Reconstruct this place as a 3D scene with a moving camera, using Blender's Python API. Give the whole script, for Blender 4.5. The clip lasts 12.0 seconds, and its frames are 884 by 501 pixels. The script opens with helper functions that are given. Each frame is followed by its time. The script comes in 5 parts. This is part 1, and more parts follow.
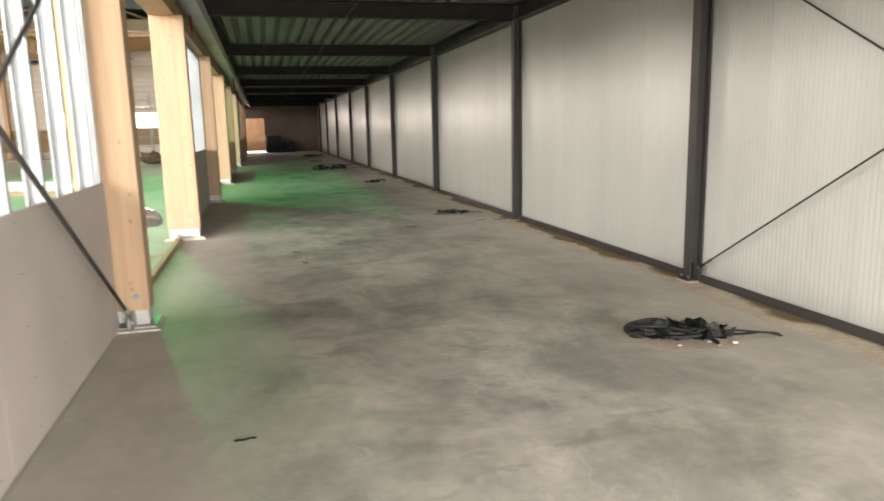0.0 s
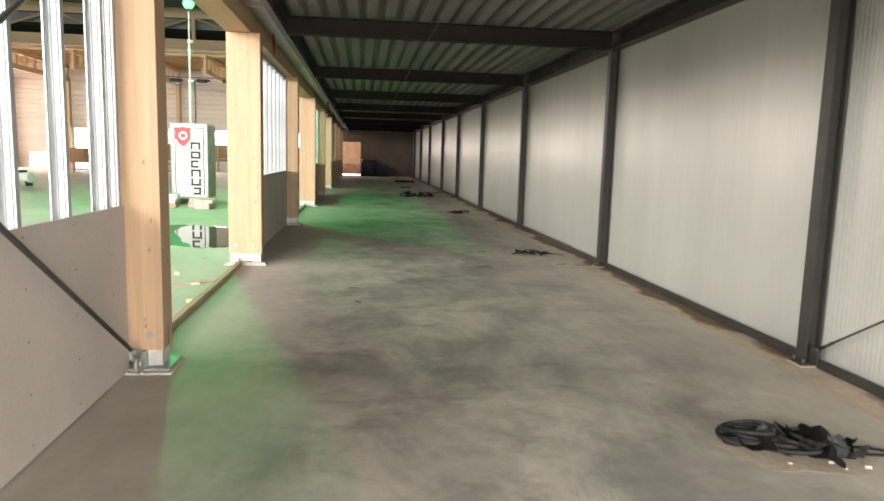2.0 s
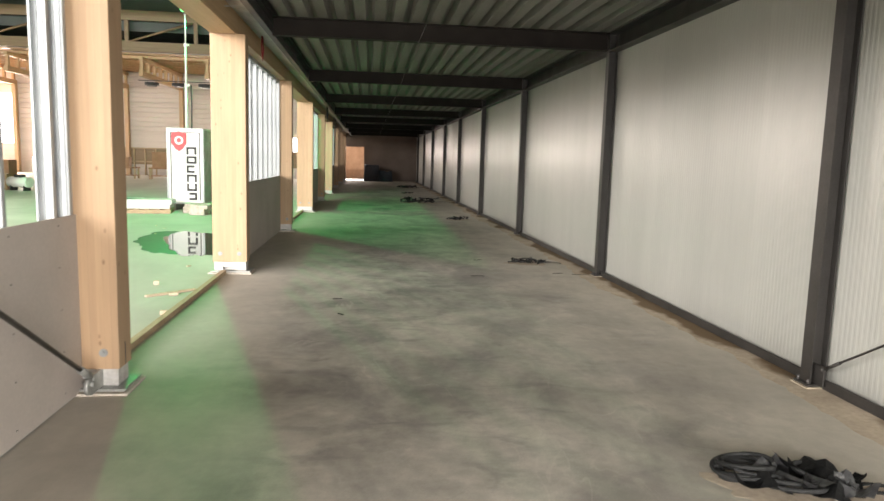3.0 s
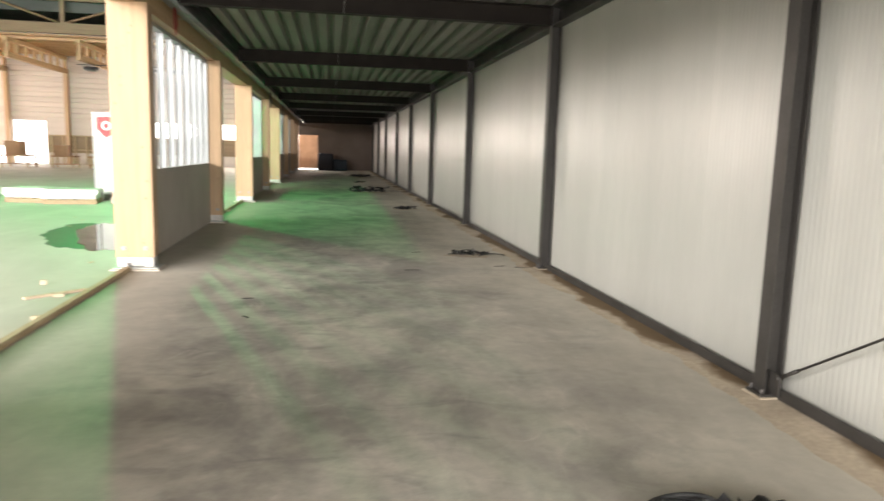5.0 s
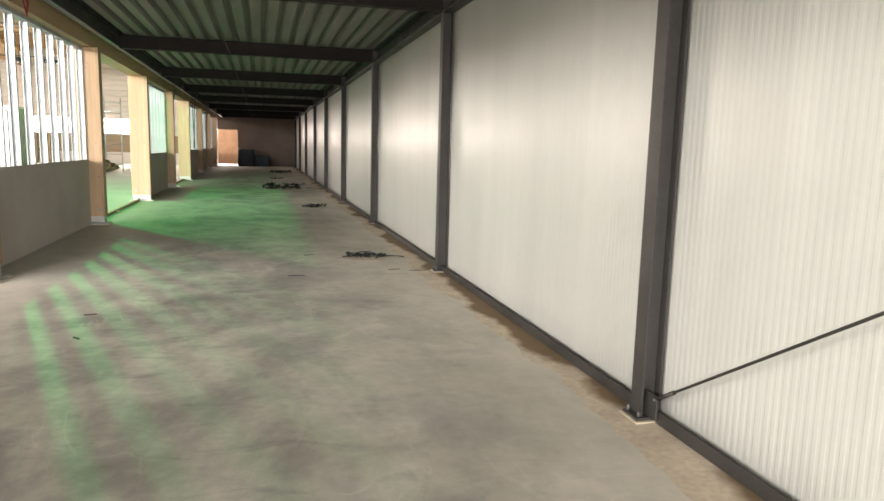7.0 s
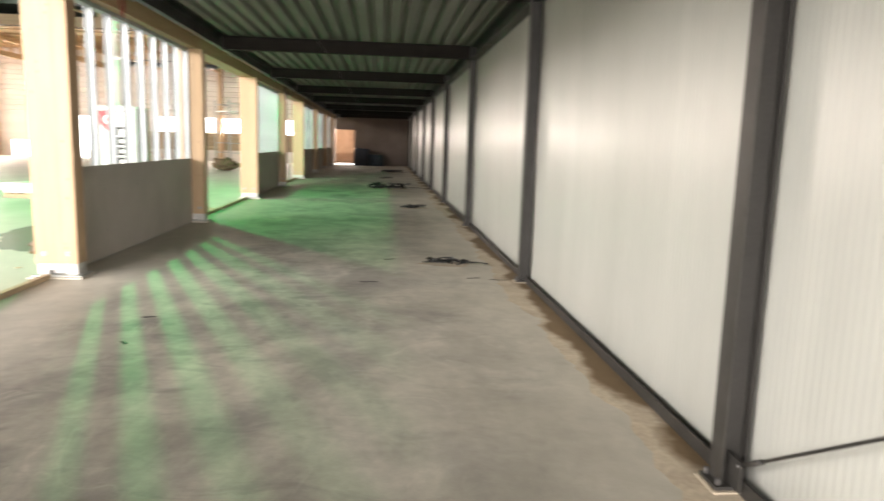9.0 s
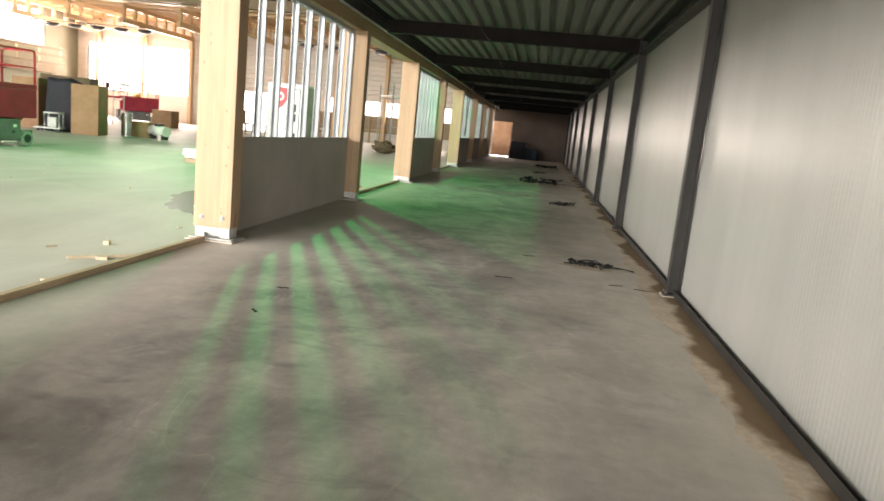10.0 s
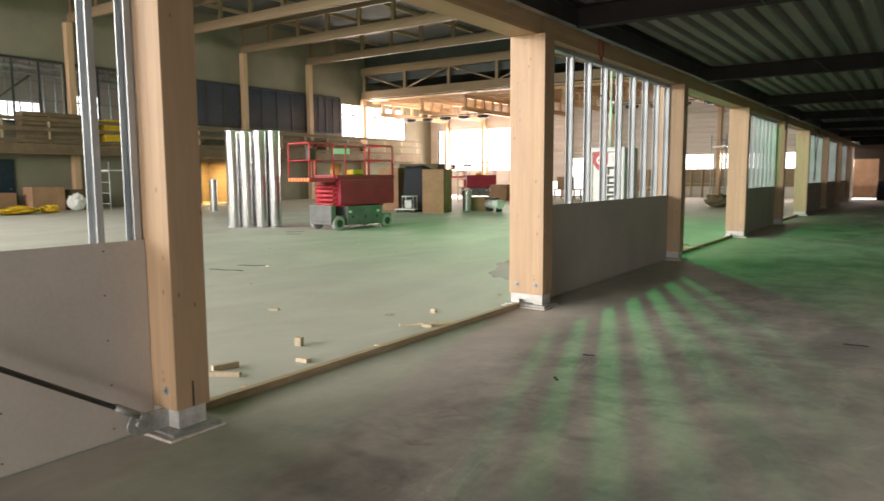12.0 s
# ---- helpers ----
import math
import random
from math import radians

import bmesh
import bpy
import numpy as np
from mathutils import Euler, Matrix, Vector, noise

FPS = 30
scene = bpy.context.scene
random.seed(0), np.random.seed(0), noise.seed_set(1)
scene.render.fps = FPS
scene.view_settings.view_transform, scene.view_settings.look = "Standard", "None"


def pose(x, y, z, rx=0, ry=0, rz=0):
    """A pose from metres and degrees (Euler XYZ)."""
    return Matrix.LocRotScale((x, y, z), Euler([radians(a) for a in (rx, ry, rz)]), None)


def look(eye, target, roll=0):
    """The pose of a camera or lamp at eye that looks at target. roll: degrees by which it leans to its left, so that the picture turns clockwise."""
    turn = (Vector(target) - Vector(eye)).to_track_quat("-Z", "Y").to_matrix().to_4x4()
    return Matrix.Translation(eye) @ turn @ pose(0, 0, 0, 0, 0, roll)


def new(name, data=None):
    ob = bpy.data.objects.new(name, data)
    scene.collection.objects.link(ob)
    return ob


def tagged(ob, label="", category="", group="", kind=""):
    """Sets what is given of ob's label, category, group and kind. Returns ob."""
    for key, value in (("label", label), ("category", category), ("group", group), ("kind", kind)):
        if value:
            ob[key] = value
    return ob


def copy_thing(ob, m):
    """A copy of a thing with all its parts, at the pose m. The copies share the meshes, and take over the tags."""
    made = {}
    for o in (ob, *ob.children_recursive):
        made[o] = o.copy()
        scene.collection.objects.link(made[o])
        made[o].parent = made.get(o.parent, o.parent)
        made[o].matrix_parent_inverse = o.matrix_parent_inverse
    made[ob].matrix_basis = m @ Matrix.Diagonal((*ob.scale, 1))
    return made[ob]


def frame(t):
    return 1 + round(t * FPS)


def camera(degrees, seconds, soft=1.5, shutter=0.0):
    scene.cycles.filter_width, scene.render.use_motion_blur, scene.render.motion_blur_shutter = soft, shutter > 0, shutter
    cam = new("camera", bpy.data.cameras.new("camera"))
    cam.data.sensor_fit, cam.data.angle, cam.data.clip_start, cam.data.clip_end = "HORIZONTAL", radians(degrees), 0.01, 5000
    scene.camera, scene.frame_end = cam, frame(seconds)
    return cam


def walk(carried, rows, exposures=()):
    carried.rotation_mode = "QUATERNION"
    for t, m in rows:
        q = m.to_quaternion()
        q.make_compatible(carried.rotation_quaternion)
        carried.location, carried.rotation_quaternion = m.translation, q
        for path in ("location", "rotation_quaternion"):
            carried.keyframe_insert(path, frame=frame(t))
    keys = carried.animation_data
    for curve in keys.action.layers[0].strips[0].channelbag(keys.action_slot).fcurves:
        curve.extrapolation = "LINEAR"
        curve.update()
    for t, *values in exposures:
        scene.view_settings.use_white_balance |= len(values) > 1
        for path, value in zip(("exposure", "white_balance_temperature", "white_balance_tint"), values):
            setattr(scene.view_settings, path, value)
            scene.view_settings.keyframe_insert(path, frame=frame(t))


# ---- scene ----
cam = camera(65.2, 12.0, shutter=0.7)
PATH = [
    (0, (0.101, -0.067, 1.569), (0.586, 1.841, 1.216), -1.3),
    (0.5, (0.214, 0.158, 1.561), (0.771, 2.04, 1.176), 0.9),
    (1, (0.296, 0.363, 1.583), (0.814, 2.258, 1.209), 3.3),
    (1.5, (0.406, 0.542, 1.582), (0.826, 2.463, 1.217), 2.5),
    (2, (0.552, 0.754, 1.605), (0.782, 2.722, 1.334), 1.6),
    (2.5, (0.659, 0.915, 1.616), (0.872, 2.886, 1.351), 1.7),
    (4.5, (1.217, 1.63, 1.58), (1.441, 3.604, 1.352), 0.9),
    (5, (1.281, 1.805, 1.555), (1.601, 3.759, 1.271), 1.6),
    (5.5, (1.411, 1.981, 1.584), (1.865, 3.919, 1.386), 2.7),
    (6, (1.561, 2.089, 1.59), (2.019, 4.02, 1.348), 1.4),
    (6.5, (1.793, 2.239, 1.596), (2.176, 4.189, 1.374), 1.8),
    (7, (1.963, 2.323, 1.57), (2.465, 4.237, 1.277), 1.5),
    (9, (2.5, 2.847, 1.584), (2.672, 4.817, 1.282), 1.7),
    (9.5, (2.53, 2.959, 1.569), (2.345, 4.926, 1.258), 1.3),
    (10, (2.592, 3.175, 1.547), (2.344, 5.129, 1.201), 5.7),
    (10.5, (2.6, 3.259, 1.569), (2.074, 5.166, 1.275), 1.9),
    (11, (2.706, 3.331, 1.578), (1.802, 5.096, 1.322), 1.5),
    (11.5, (2.766, 3.389, 1.578), (1.702, 5.069, 1.371), 1.6),
    (12, (2.803, 3.393, 1.578), (1.664, 5.022, 1.363), -0.3),
]
walk(cam, [(t, look(eye, target, roll)) for t, eye, target, roll in PATH],
     exposures=[(0.0, 0.15), (2.5, 0.16), (4.5, 0.28), (6.0, 0.50), (9.0, 0.54), (9.6, 0.27), (10.0, 0.12), (11.0, -0.20), (12.0, -0.52)])

# ---------------------------------------------------------------- world and light
world = bpy.data.worlds.new("sky")
scene.world = world
world.use_nodes = True
wn = world.node_tree.nodes
sky = wn.new("ShaderNodeTexSky")
sky.sky_type, sky.sun_disc = "NISHITA", False
sky.sun_elevation, sky.sun_rotation = radians(38), radians(200)
world.node_tree.links.new(sky.outputs[0], wn["Background"].inputs[0])
wn["Background"].inputs[1].default_value = 0.10


def window_light(name, m, sx, sy, radiance, colour, spread=180):
    """Daylight standing in a window's opening; shines along its own -z."""
    d = bpy.data.lights.new(name, "AREA")
    d.shape, d.size, d.size_y = "RECTANGLE", sx, sy
    d.energy, d.color = radiance * math.pi * sx * sy, colour
    d.spread = radians(spread)
    ob = new(name, d)
    ob.matrix_world = m
    return ob


DAY = (1.0, 0.935, 0.885)
WARM = (1.0, 0.84, 0.74)
window_light("daylight_south", pose(-17, -13.9, 7.3, 90, 0, 0), 25.6, 6.2, 33, DAY)
window_light("daylight_passage", pose(2.1, -4.1, 1.35, 60, 0, 14), 3.6, 2.1, 23, DAY, 116)
window_light("daylight_back_west", pose(-27.5, 53.3, 3.7, -90, 0, 0), 7.2, 3.4, 48, WARM)
window_light("daylight_back_east", pose(-7.0, 53.3, 2.45, -90, 0, 0), 13, 1.0, 26, WARM)
window_light("daylight_gallery", pose(-33.4, 45.6, 5.65, 0, -90, 0), 2.5, 7.7, 42, WARM)
window_light("daylight_west", pose(-33.4, -1.0, 8.4, 0, -90, 0), 4.0, 20.0, 46, DAY)
window_light("store_room_lamp", pose(-34.6, 30.4, 2.5, 0, 0, 0), 1.0, 1.0, 220, (1.0, 0.72, 0.32))
window_light("stair_room_lamp", pose(-34.6, 42.0, 2.5, 0, 0, 0), 1.5, 1.0, 220, (1.0, 0.72, 0.36))

beacon = bpy.data.lights.new("beacon_light", "POINT")
beacon.energy, beacon.color, beacon.shadow_soft_size = 1320, (0.0, 1.0, 0.20), 0.08
BEACON = Vector((-4.44, 21.90, 5.70))
new("beacon_light", beacon).location = BEACON

sun = bpy.data.lights.new("sun", "SUN")
sun.energy, sun.angle, sun.color = 2.5, radians(0.6), (1, 0.95, 0.88)
new("sun", sun).matrix_world = look((0, 0, 30), (-6, 16, 12))


# ---------------------------------------------------------------- materials
def material(name, colour, rough=0.6, metal=0.0, second=None, scale=3.0, stretch=(1, 1, 1), grain=40.0, grain_amount=0.15,
             bump=0.1, contrast=(0.35, 0.65), rough_var=0.1, jitter=0.0, ior=1.45):
    """Two-scale procedural surface: blotches between two colours, fine grain, relief."""
    m = bpy.data.materials.new(name)
    m.use_nodes = True
    t = m.node_tree
    n, ln = t.nodes, t.links
    b = n["Principled BSDF"]
    b.inputs["Metallic"].default_value = metal
    b.inputs["IOR"].default_value = ior
    co = n.new("ShaderNodeTexCoord")
    mp = n.new("ShaderNodeMapping")
    mp.inputs["Scale"].default_value = stretch
    ln.new(co.outputs["Object"], mp.inputs["Vector"])
    if jitter:
        oi = n.new("ShaderNodeObjectInfo")
        mul = n.new("ShaderNodeMath")
        mul.operation = "MULTIPLY"
        mul.inputs[1].default_value = 37.0
        ln.new(oi.outputs["Random"], mul.inputs[0])
        ln.new(mul.outputs[0], mp.inputs["Location"])
    big = n.new("ShaderNodeTexNoise")
    big.inputs["Scale"].default_value, big.inputs["Detail"].default_value = scale, 5
    fine = n.new("ShaderNodeTexNoise")
    fine.inputs["Scale"].default_value, fine.inputs["Detail"].default_value = grain, 3
    ln.new(mp.outputs[0], big.inputs["Vector"])
    ln.new(mp.outputs[0], fine.inputs["Vector"])
    r = n.new("ShaderNodeMapRange")
    r.inputs[1].default_value, r.inputs[2].default_value = contrast
    ln.new(big.outputs[0], r.inputs[0])
    mix = n.new("ShaderNodeMixRGB")
    mix.inputs[1].default_value = (*colour, 1)
    mix.inputs[2].default_value = (*(second or [c * 0.8 for c in colour]), 1)
    ln.new(r.outputs[0], mix.inputs[0])
    g = n.new("ShaderNodeMixRGB")
    g.blend_type = "MULTIPLY"
    g.inputs[0].default_value = 1.0
    gr = n.new("ShaderNodeMapRange")
    gr.inputs[1].default_value, gr.inputs[2].default_value = 0.25, 0.75
    gr.inputs[3].default_value, gr.inputs[4].default_value = 1 - grain_amount, 1 + grain_amount * 0.5
    ln.new(fine.outputs[0], gr.inputs[0])
    ln.new(mix.outputs[0], g.inputs[1])
    ln.new(gr.outputs[0], g.inputs[2])
    last = g
    if jitter:
        jr = n.new("ShaderNodeMapRange")
        jr.inputs[3].default_value, jr.inputs[4].default_value = 1 - jitter, 1 + jitter
        ln.new(oi.outputs["Random"], jr.inputs[0])
        last = n.new("ShaderNodeMixRGB")
        last.blend_type, last.inputs[0].default_value = "MULTIPLY", 1.0
        ln.new(g.outputs[0], last.inputs[1])
        ln.new(jr.outputs[0], last.inputs[2])
    ln.new(last.outputs[0], b.inputs["Base Color"])
    rr = n.new("ShaderNodeMapRange")
    rr.inputs[3].default_value, rr.inputs[4].default_value = max(0.02, rough - rough_var), min(1, rough + rough_var)
    ln.new(big.outputs[0], rr.inputs[0])
    ln.new(rr.outputs[0], b.inputs["Roughness"])
    if bump:
        bp = n.new("ShaderNodeBump")
        bp.inputs["Strength"].default_value, bp.inputs["Distance"].default_value = bump, 0.004
        ln.new(fine.outputs[0], bp.inputs["Height"])
        ln.new(bp.outputs[0], b.inputs["Normal"])
    return m


def concrete_floor():
    """Power-floated slab: cloudy grey, trodden dark patches, dust lines, tan silt along the panel wall."""
    m = material("concrete_floor", (0.475, 0.447, 0.385), 0.62, 0, (0.41, 0.392, 0.345), 0.5, (1, 1, 1), 8, 0.14, 0.12, (0.36, 0.64), 0.12)
    t = m.node_tree
    n, ln = t.nodes, t.links
    b = n["Principled BSDF"]
    pos = n.new("ShaderNodeNewGeometry").outputs["Position"]
    sep = n.new("ShaderNodeSeparateXYZ")
    ln.new(pos, sep.inputs[0])

    def turned(angle, scale):
        mp = n.new("ShaderNodeMapping")
        mp.inputs["Rotation"].default_value = (0, 0, radians(angle))
        mp.inputs["Scale"].default_value = scale
        ln.new(pos, mp.inputs["Vector"])
        return mp.outputs[0]

    def tex(vector, scale, detail=7, bent=0.0, rough=0.6):
        x = n.new("ShaderNodeTexNoise")
        x.inputs["Scale"].default_value, x.inputs["Detail"].default_value = scale, detail
        x.inputs["Distortion"].default_value, x.inputs["Roughness"].default_value = bent, rough
        ln.new(vector, x.inputs["Vector"])
        return x.outputs[0]

    def ramp(value, a, c, lo=0.0, hi=1.0):
        x = n.new("ShaderNodeMapRange")
        for k, v in enumerate((a, c, lo, hi), 1):
            x.inputs[k].default_value = v
        ln.new(value, x.inputs[0])
        return x.outputs[0]

    def calc(op, a, c):
        x = n.new("ShaderNodeMath")
        x.operation = op
        for k, v in enumerate((a, c)):
            if isinstance(v, (int, float)):
                x.inputs[k].default_value = v
            else:
                ln.new(v, x.inputs[k])
        return x.outputs[0]

    def blend(fac, under, over):
        x = n.new("ShaderNodeMixRGB")
        ln.new(fac, x.inputs[0])
        ln.new(under, x.inputs[1])
        x.inputs[2].default_value = (*over, 1)
        return x.outputs[0]

    def times(colour, value):
        x = n.new("ShaderNodeMixRGB")
        x.blend_type, x.inputs[0].default_value = "MULTIPLY", 1.0
        ln.new(colour, x.inputs[1])
        ln.new(value, x.inputs[2])
        return x.outputs[0]

    along = turned(14, (1.25, 0.95, 1.0))
    across = turned(-32, (1.3, 0.7, 1.0))
    warp = tex(pos, 1.1, 6, 0.8)
    edge = calc("ADD", sep.outputs[0], ramp(warp, 0.0, 1.0, -1.3, 1.3))
    col = b.inputs["Base Color"].links[0].from_socket
    # trodden dark patches down the middle of the passage
    lane = calc("MULTIPLY", ramp(edge, -0.9, 0.5), ramp(edge, 4.5, 2.7))
    patch = calc("MULTIPLY", ramp(tex(along, 0.75, 6, 0.9, 0.6), 0.45, 0.62), lane)
    col = blend(calc("MULTIPLY", patch, 0.60), col, (0.185, 0.178, 0.172))
    # short drag marks
    drag = ramp(tex(turned(24, (1.1, 2.2, 1.0)), 1.4, 5, 1.2, 0.6), 0.55, 0.66)
    col = blend(calc("MULTIPLY", calc("MULTIPLY", drag, lane), 0.34), col, (0.15, 0.145, 0.14))
    # pale dust lines
    ridge = calc("ABSOLUTE", calc("SUBTRACT", tex(across, 1.1, 3, 1.6, 0.5), 0.5), 0.0)
    line = calc("MULTIPLY", ramp(ridge, 0.0, 0.02, 0.38, 0.0), ramp(tex(pos, 0.9, 3), 0.48, 0.62))
    col = blend(line, col, (0.58, 0.54, 0.48))
    for vector, size, bent, low, high in ((along, 1.5, 0.7, 0.82, 1.10), (across, 4.0, 0.5, 0.93, 1.05), (pos, 15.0, 0.2, 0.95, 1.04), (pos, 80.0, 0.0, 0.95, 1.04)):
        col = times(col, ramp(tex(vector, size, 4, bent, 0.52), 0.36, 0.64, high, low))
    # cleaner strip beside the partitions, silt towards the panels
    col = blend(ramp(edge, 0.6, -0.6, 0.0, 0.6), col, (0.455, 0.425, 0.37))
    col = blend(ramp(edge, 1.7, 4.2, 0.0, 0.6), col, (0.45, 0.415, 0.335))
    # paler hall screed with the beacon's green put into its colour, wide tidal marks
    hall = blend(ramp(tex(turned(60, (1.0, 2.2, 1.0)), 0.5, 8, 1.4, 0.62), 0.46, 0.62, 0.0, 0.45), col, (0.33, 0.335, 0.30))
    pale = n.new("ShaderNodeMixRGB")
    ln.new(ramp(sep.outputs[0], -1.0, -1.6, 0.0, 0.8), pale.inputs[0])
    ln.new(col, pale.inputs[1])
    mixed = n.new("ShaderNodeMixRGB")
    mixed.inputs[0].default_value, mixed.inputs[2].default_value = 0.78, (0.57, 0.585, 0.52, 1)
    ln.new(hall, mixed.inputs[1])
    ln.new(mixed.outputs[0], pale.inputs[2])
    col = times(pale.outputs[0], ramp(tex(across, 0.55, 8, 0.8, 0.64), 0.35, 0.65, 1.08, 0.88))
    ln.new(col, b.inputs["Base Color"])
    return m


def ribbed_panel():
    """Coated sheet: faint run marks down the panel and a slight waviness that breaks up its reflections."""
    m = material("coated_panel", (0.38, 0.383, 0.352), 0.30, 0.0, (0.34, 0.343, 0.313), 0.8, (1, 1.2, 0.4), 9, 0.04, 0.0, (0.25, 0.75), 0.03, 0.025)
    t = m.node_tree
    n, ln = t.nodes, t.links
    b = n["Principled BSDF"]
    base = b.inputs["Base Color"].links[0].from_socket
    pos = n.new("ShaderNodeNewGeometry").outputs["Position"]
    mp = n.new("ShaderNodeMapping")
    mp.inputs["Scale"].default_value = (1.0, 3.2, 0.22)
    ln.new(pos, mp.inputs["Vector"])
    run = n.new("ShaderNodeTexNoise")
    run.inputs["Scale"].default_value, run.inputs["Detail"].default_value, run.inputs["Roughness"].default_value = 1.0, 6, 0.62
    ln.new(mp.outputs[0], run.inputs["Vector"])
    rg = n.new("ShaderNodeMapRange")
    for k, v in enumerate((0.35, 0.65, 0.955, 1.02), 1):
        rg.inputs[k].default_value = v
    ln.new(run.outputs[0], rg.inputs[0])
    mu = n.new("ShaderNodeMixRGB")
    mu.blend_type, mu.inputs[0].default_value = "MULTIPLY", 1.0
    ln.new(base, mu.inputs[1])
    ln.new(rg.outputs[0], mu.inputs[2])
    ln.new(mu.outputs[0], b.inputs["Base Color"])
    wave = n.new("ShaderNodeTexNoise")
    wave.inputs["Scale"].default_value, wave.inputs["Detail"].default_value = 1.6, 2
    ln.new(pos, wave.inputs["Vector"])
    bp = n.new("ShaderNodeBump")
    bp.inputs["Strength"].default_value, bp.inputs["Distance"].default_value = 0.10, 0.02
    ln.new(wave.outputs[0], bp.inputs["Height"])
    ln.new(bp.outputs[0], b.inputs["Normal"])
    return m


def glulam(name, axis, layer, colour=(0.55, 0.38, 0.235), second=(0.51, 0.345, 0.208)):
    """Spruce glulam: grain along one axis, lamella tints, dark knots."""
    s = [5, 5, 5]
    s[axis] = 0.4
    m = material(name, colour, 0.55, 0, second, 1.3, s, 5.0, 0.10, 0.04, (0.25, 0.75), 0.08, 0.05)
    t = m.node_tree
    n, ln = t.nodes, t.links
    b = n["Principled BSDF"]
    base = b.inputs["Base Color"].links[0].from_socket
    co = n.new("ShaderNodeTexCoord")
    mp = n.new("ShaderNodeMapping")
    k = [4.2, 4.2, 4.2]
    k[axis] = 2.2
    mp.inputs["Scale"].default_value = k
    ln.new(co.outputs["Object"], mp.inputs["Vector"])
    vo = n.new("ShaderNodeTexVoronoi")
    vo.inputs["Scale"].default_value = 2.4
    ln.new(mp.outputs[0], vo.inputs["Vector"])
    r = n.new("ShaderNodeMapRange")
    r.inputs[1].default_value, r.inputs[2].default_value = 0.05, 0.12
    r.inputs[3].default_value, r.inputs[4].default_value = 0.6, 0.0
    ln.new(vo.outputs["Distance"], r.inputs[0])
    mix = n.new("ShaderNodeMixRGB")
    mix.inputs[2].default_value = (0.14, 0.065, 0.028, 1)
    ln.new(r.outputs[0], mix.inputs[0])
    ln.new(base, mix.inputs[1])
    sp = n.new("ShaderNodeSeparateXYZ")
    ln.new(co.outputs["Object"], sp.inputs[0])
    dv = n.new("ShaderNodeMath")
    dv.operation, dv.inputs[1].default_value = "DIVIDE", 0.0455
    ln.new(sp.outputs[layer], dv.inputs[0])
    fl = n.new("ShaderNodeMath")
    fl.operation = "FLOOR"
    ln.new(dv.outputs[0], fl.inputs[0])
    fr = n.new("ShaderNodeMath")
    fr.operation = "FRACT"
    ln.new(dv.outputs[0], fr.inputs[0])
    wn1 = n.new("ShaderNodeTexWhiteNoise")
    wn1.noise_dimensions = "1D"
    ln.new(fl.outputs[0], wn1.inputs["W"])
    tr = n.new("ShaderNodeMapRange")
    tr.inputs[3].default_value, tr.inputs[4].default_value = 0.93, 1.04
    ln.new(wn1.outputs["Value"], tr.inputs[0])
    jn = n.new("ShaderNodeMapRange")
    jn.inputs[1].default_value, jn.inputs[2].default_value = 0.02, 0.06
    jn.inputs[3].default_value, jn.inputs[4].default_value = 0.82, 1.0
    ln.new(fr.outputs[0], jn.inputs[0])
    pr = n.new("ShaderNodeMath")
    pr.operation = "MULTIPLY"
    ln.new(tr.outputs[0], pr.inputs[0])
    ln.new(jn.outputs[0], pr.inputs[1])
    tint = n.new("ShaderNodeMixRGB")
    tint.blend_type, tint.inputs[0].default_value = "MULTIPLY", 1.0
    ln.new(mix.outputs[0], tint.inputs[1])
    ln.new(pr.outputs[0], tint.inputs[2])
    ln.new(tint.outputs[0], b.inputs["Base Color"])
    return m


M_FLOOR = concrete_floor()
M_WOOD_Z = glulam("glulam_upright", 2, 0)
M_WOOD_Y = glulam("glulam_along", 1, 2, (0.48, 0.33, 0.185), (0.41, 0.27, 0.14))
# Same spruce with shade painted in for the trusses; the bay copy stays bright.
M_WOOD_DIM = glulam("glulam_across_dim", 0, 2, (0.27, 0.195, 0.115), (0.22, 0.155, 0.088))
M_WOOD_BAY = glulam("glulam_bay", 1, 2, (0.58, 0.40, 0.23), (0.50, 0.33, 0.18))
M_OFFCUT = material("fresh_cut_softwood", (0.62, 0.53, 0.39), 0.7, 0, (0.52, 0.43, 0.30), 4, (6, 1, 6), 30, 0.2, 0.1, jitter=0.15)
M_BATTEN = material("sawn_softwood", (0.47, 0.37, 0.235), 0.7, 0, (0.38, 0.29, 0.175), 4, (6, 1, 6), 30, 0.2, 0.1, jitter=0.1)
M_PANEL = ribbed_panel()
M_STEEL = material("dark_primer_steel", (0.042, 0.039, 0.036), 0.5, 0.1, (0.032, 0.03, 0.027), 3, (1, 1, 1), 60, 0.2, 0.05)
M_BRACE = material("dull_brace_steel", (0.12, 0.115, 0.11), 0.5, 0.3, (0.085, 0.08, 0.078), 4, (1, 1, 1), 60, 0.2, 0.05)
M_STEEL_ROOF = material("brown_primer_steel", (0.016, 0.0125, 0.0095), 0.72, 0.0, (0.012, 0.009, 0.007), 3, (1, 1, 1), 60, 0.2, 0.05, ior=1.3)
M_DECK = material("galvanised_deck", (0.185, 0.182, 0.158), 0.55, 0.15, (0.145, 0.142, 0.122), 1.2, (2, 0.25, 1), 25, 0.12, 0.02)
M_GALV = material("galvanised_steel", (0.43, 0.455, 0.465), 0.42, 0.25, (0.34, 0.365, 0.38), 5, (1, 1, 0.3), 40, 0.12, 0.02)
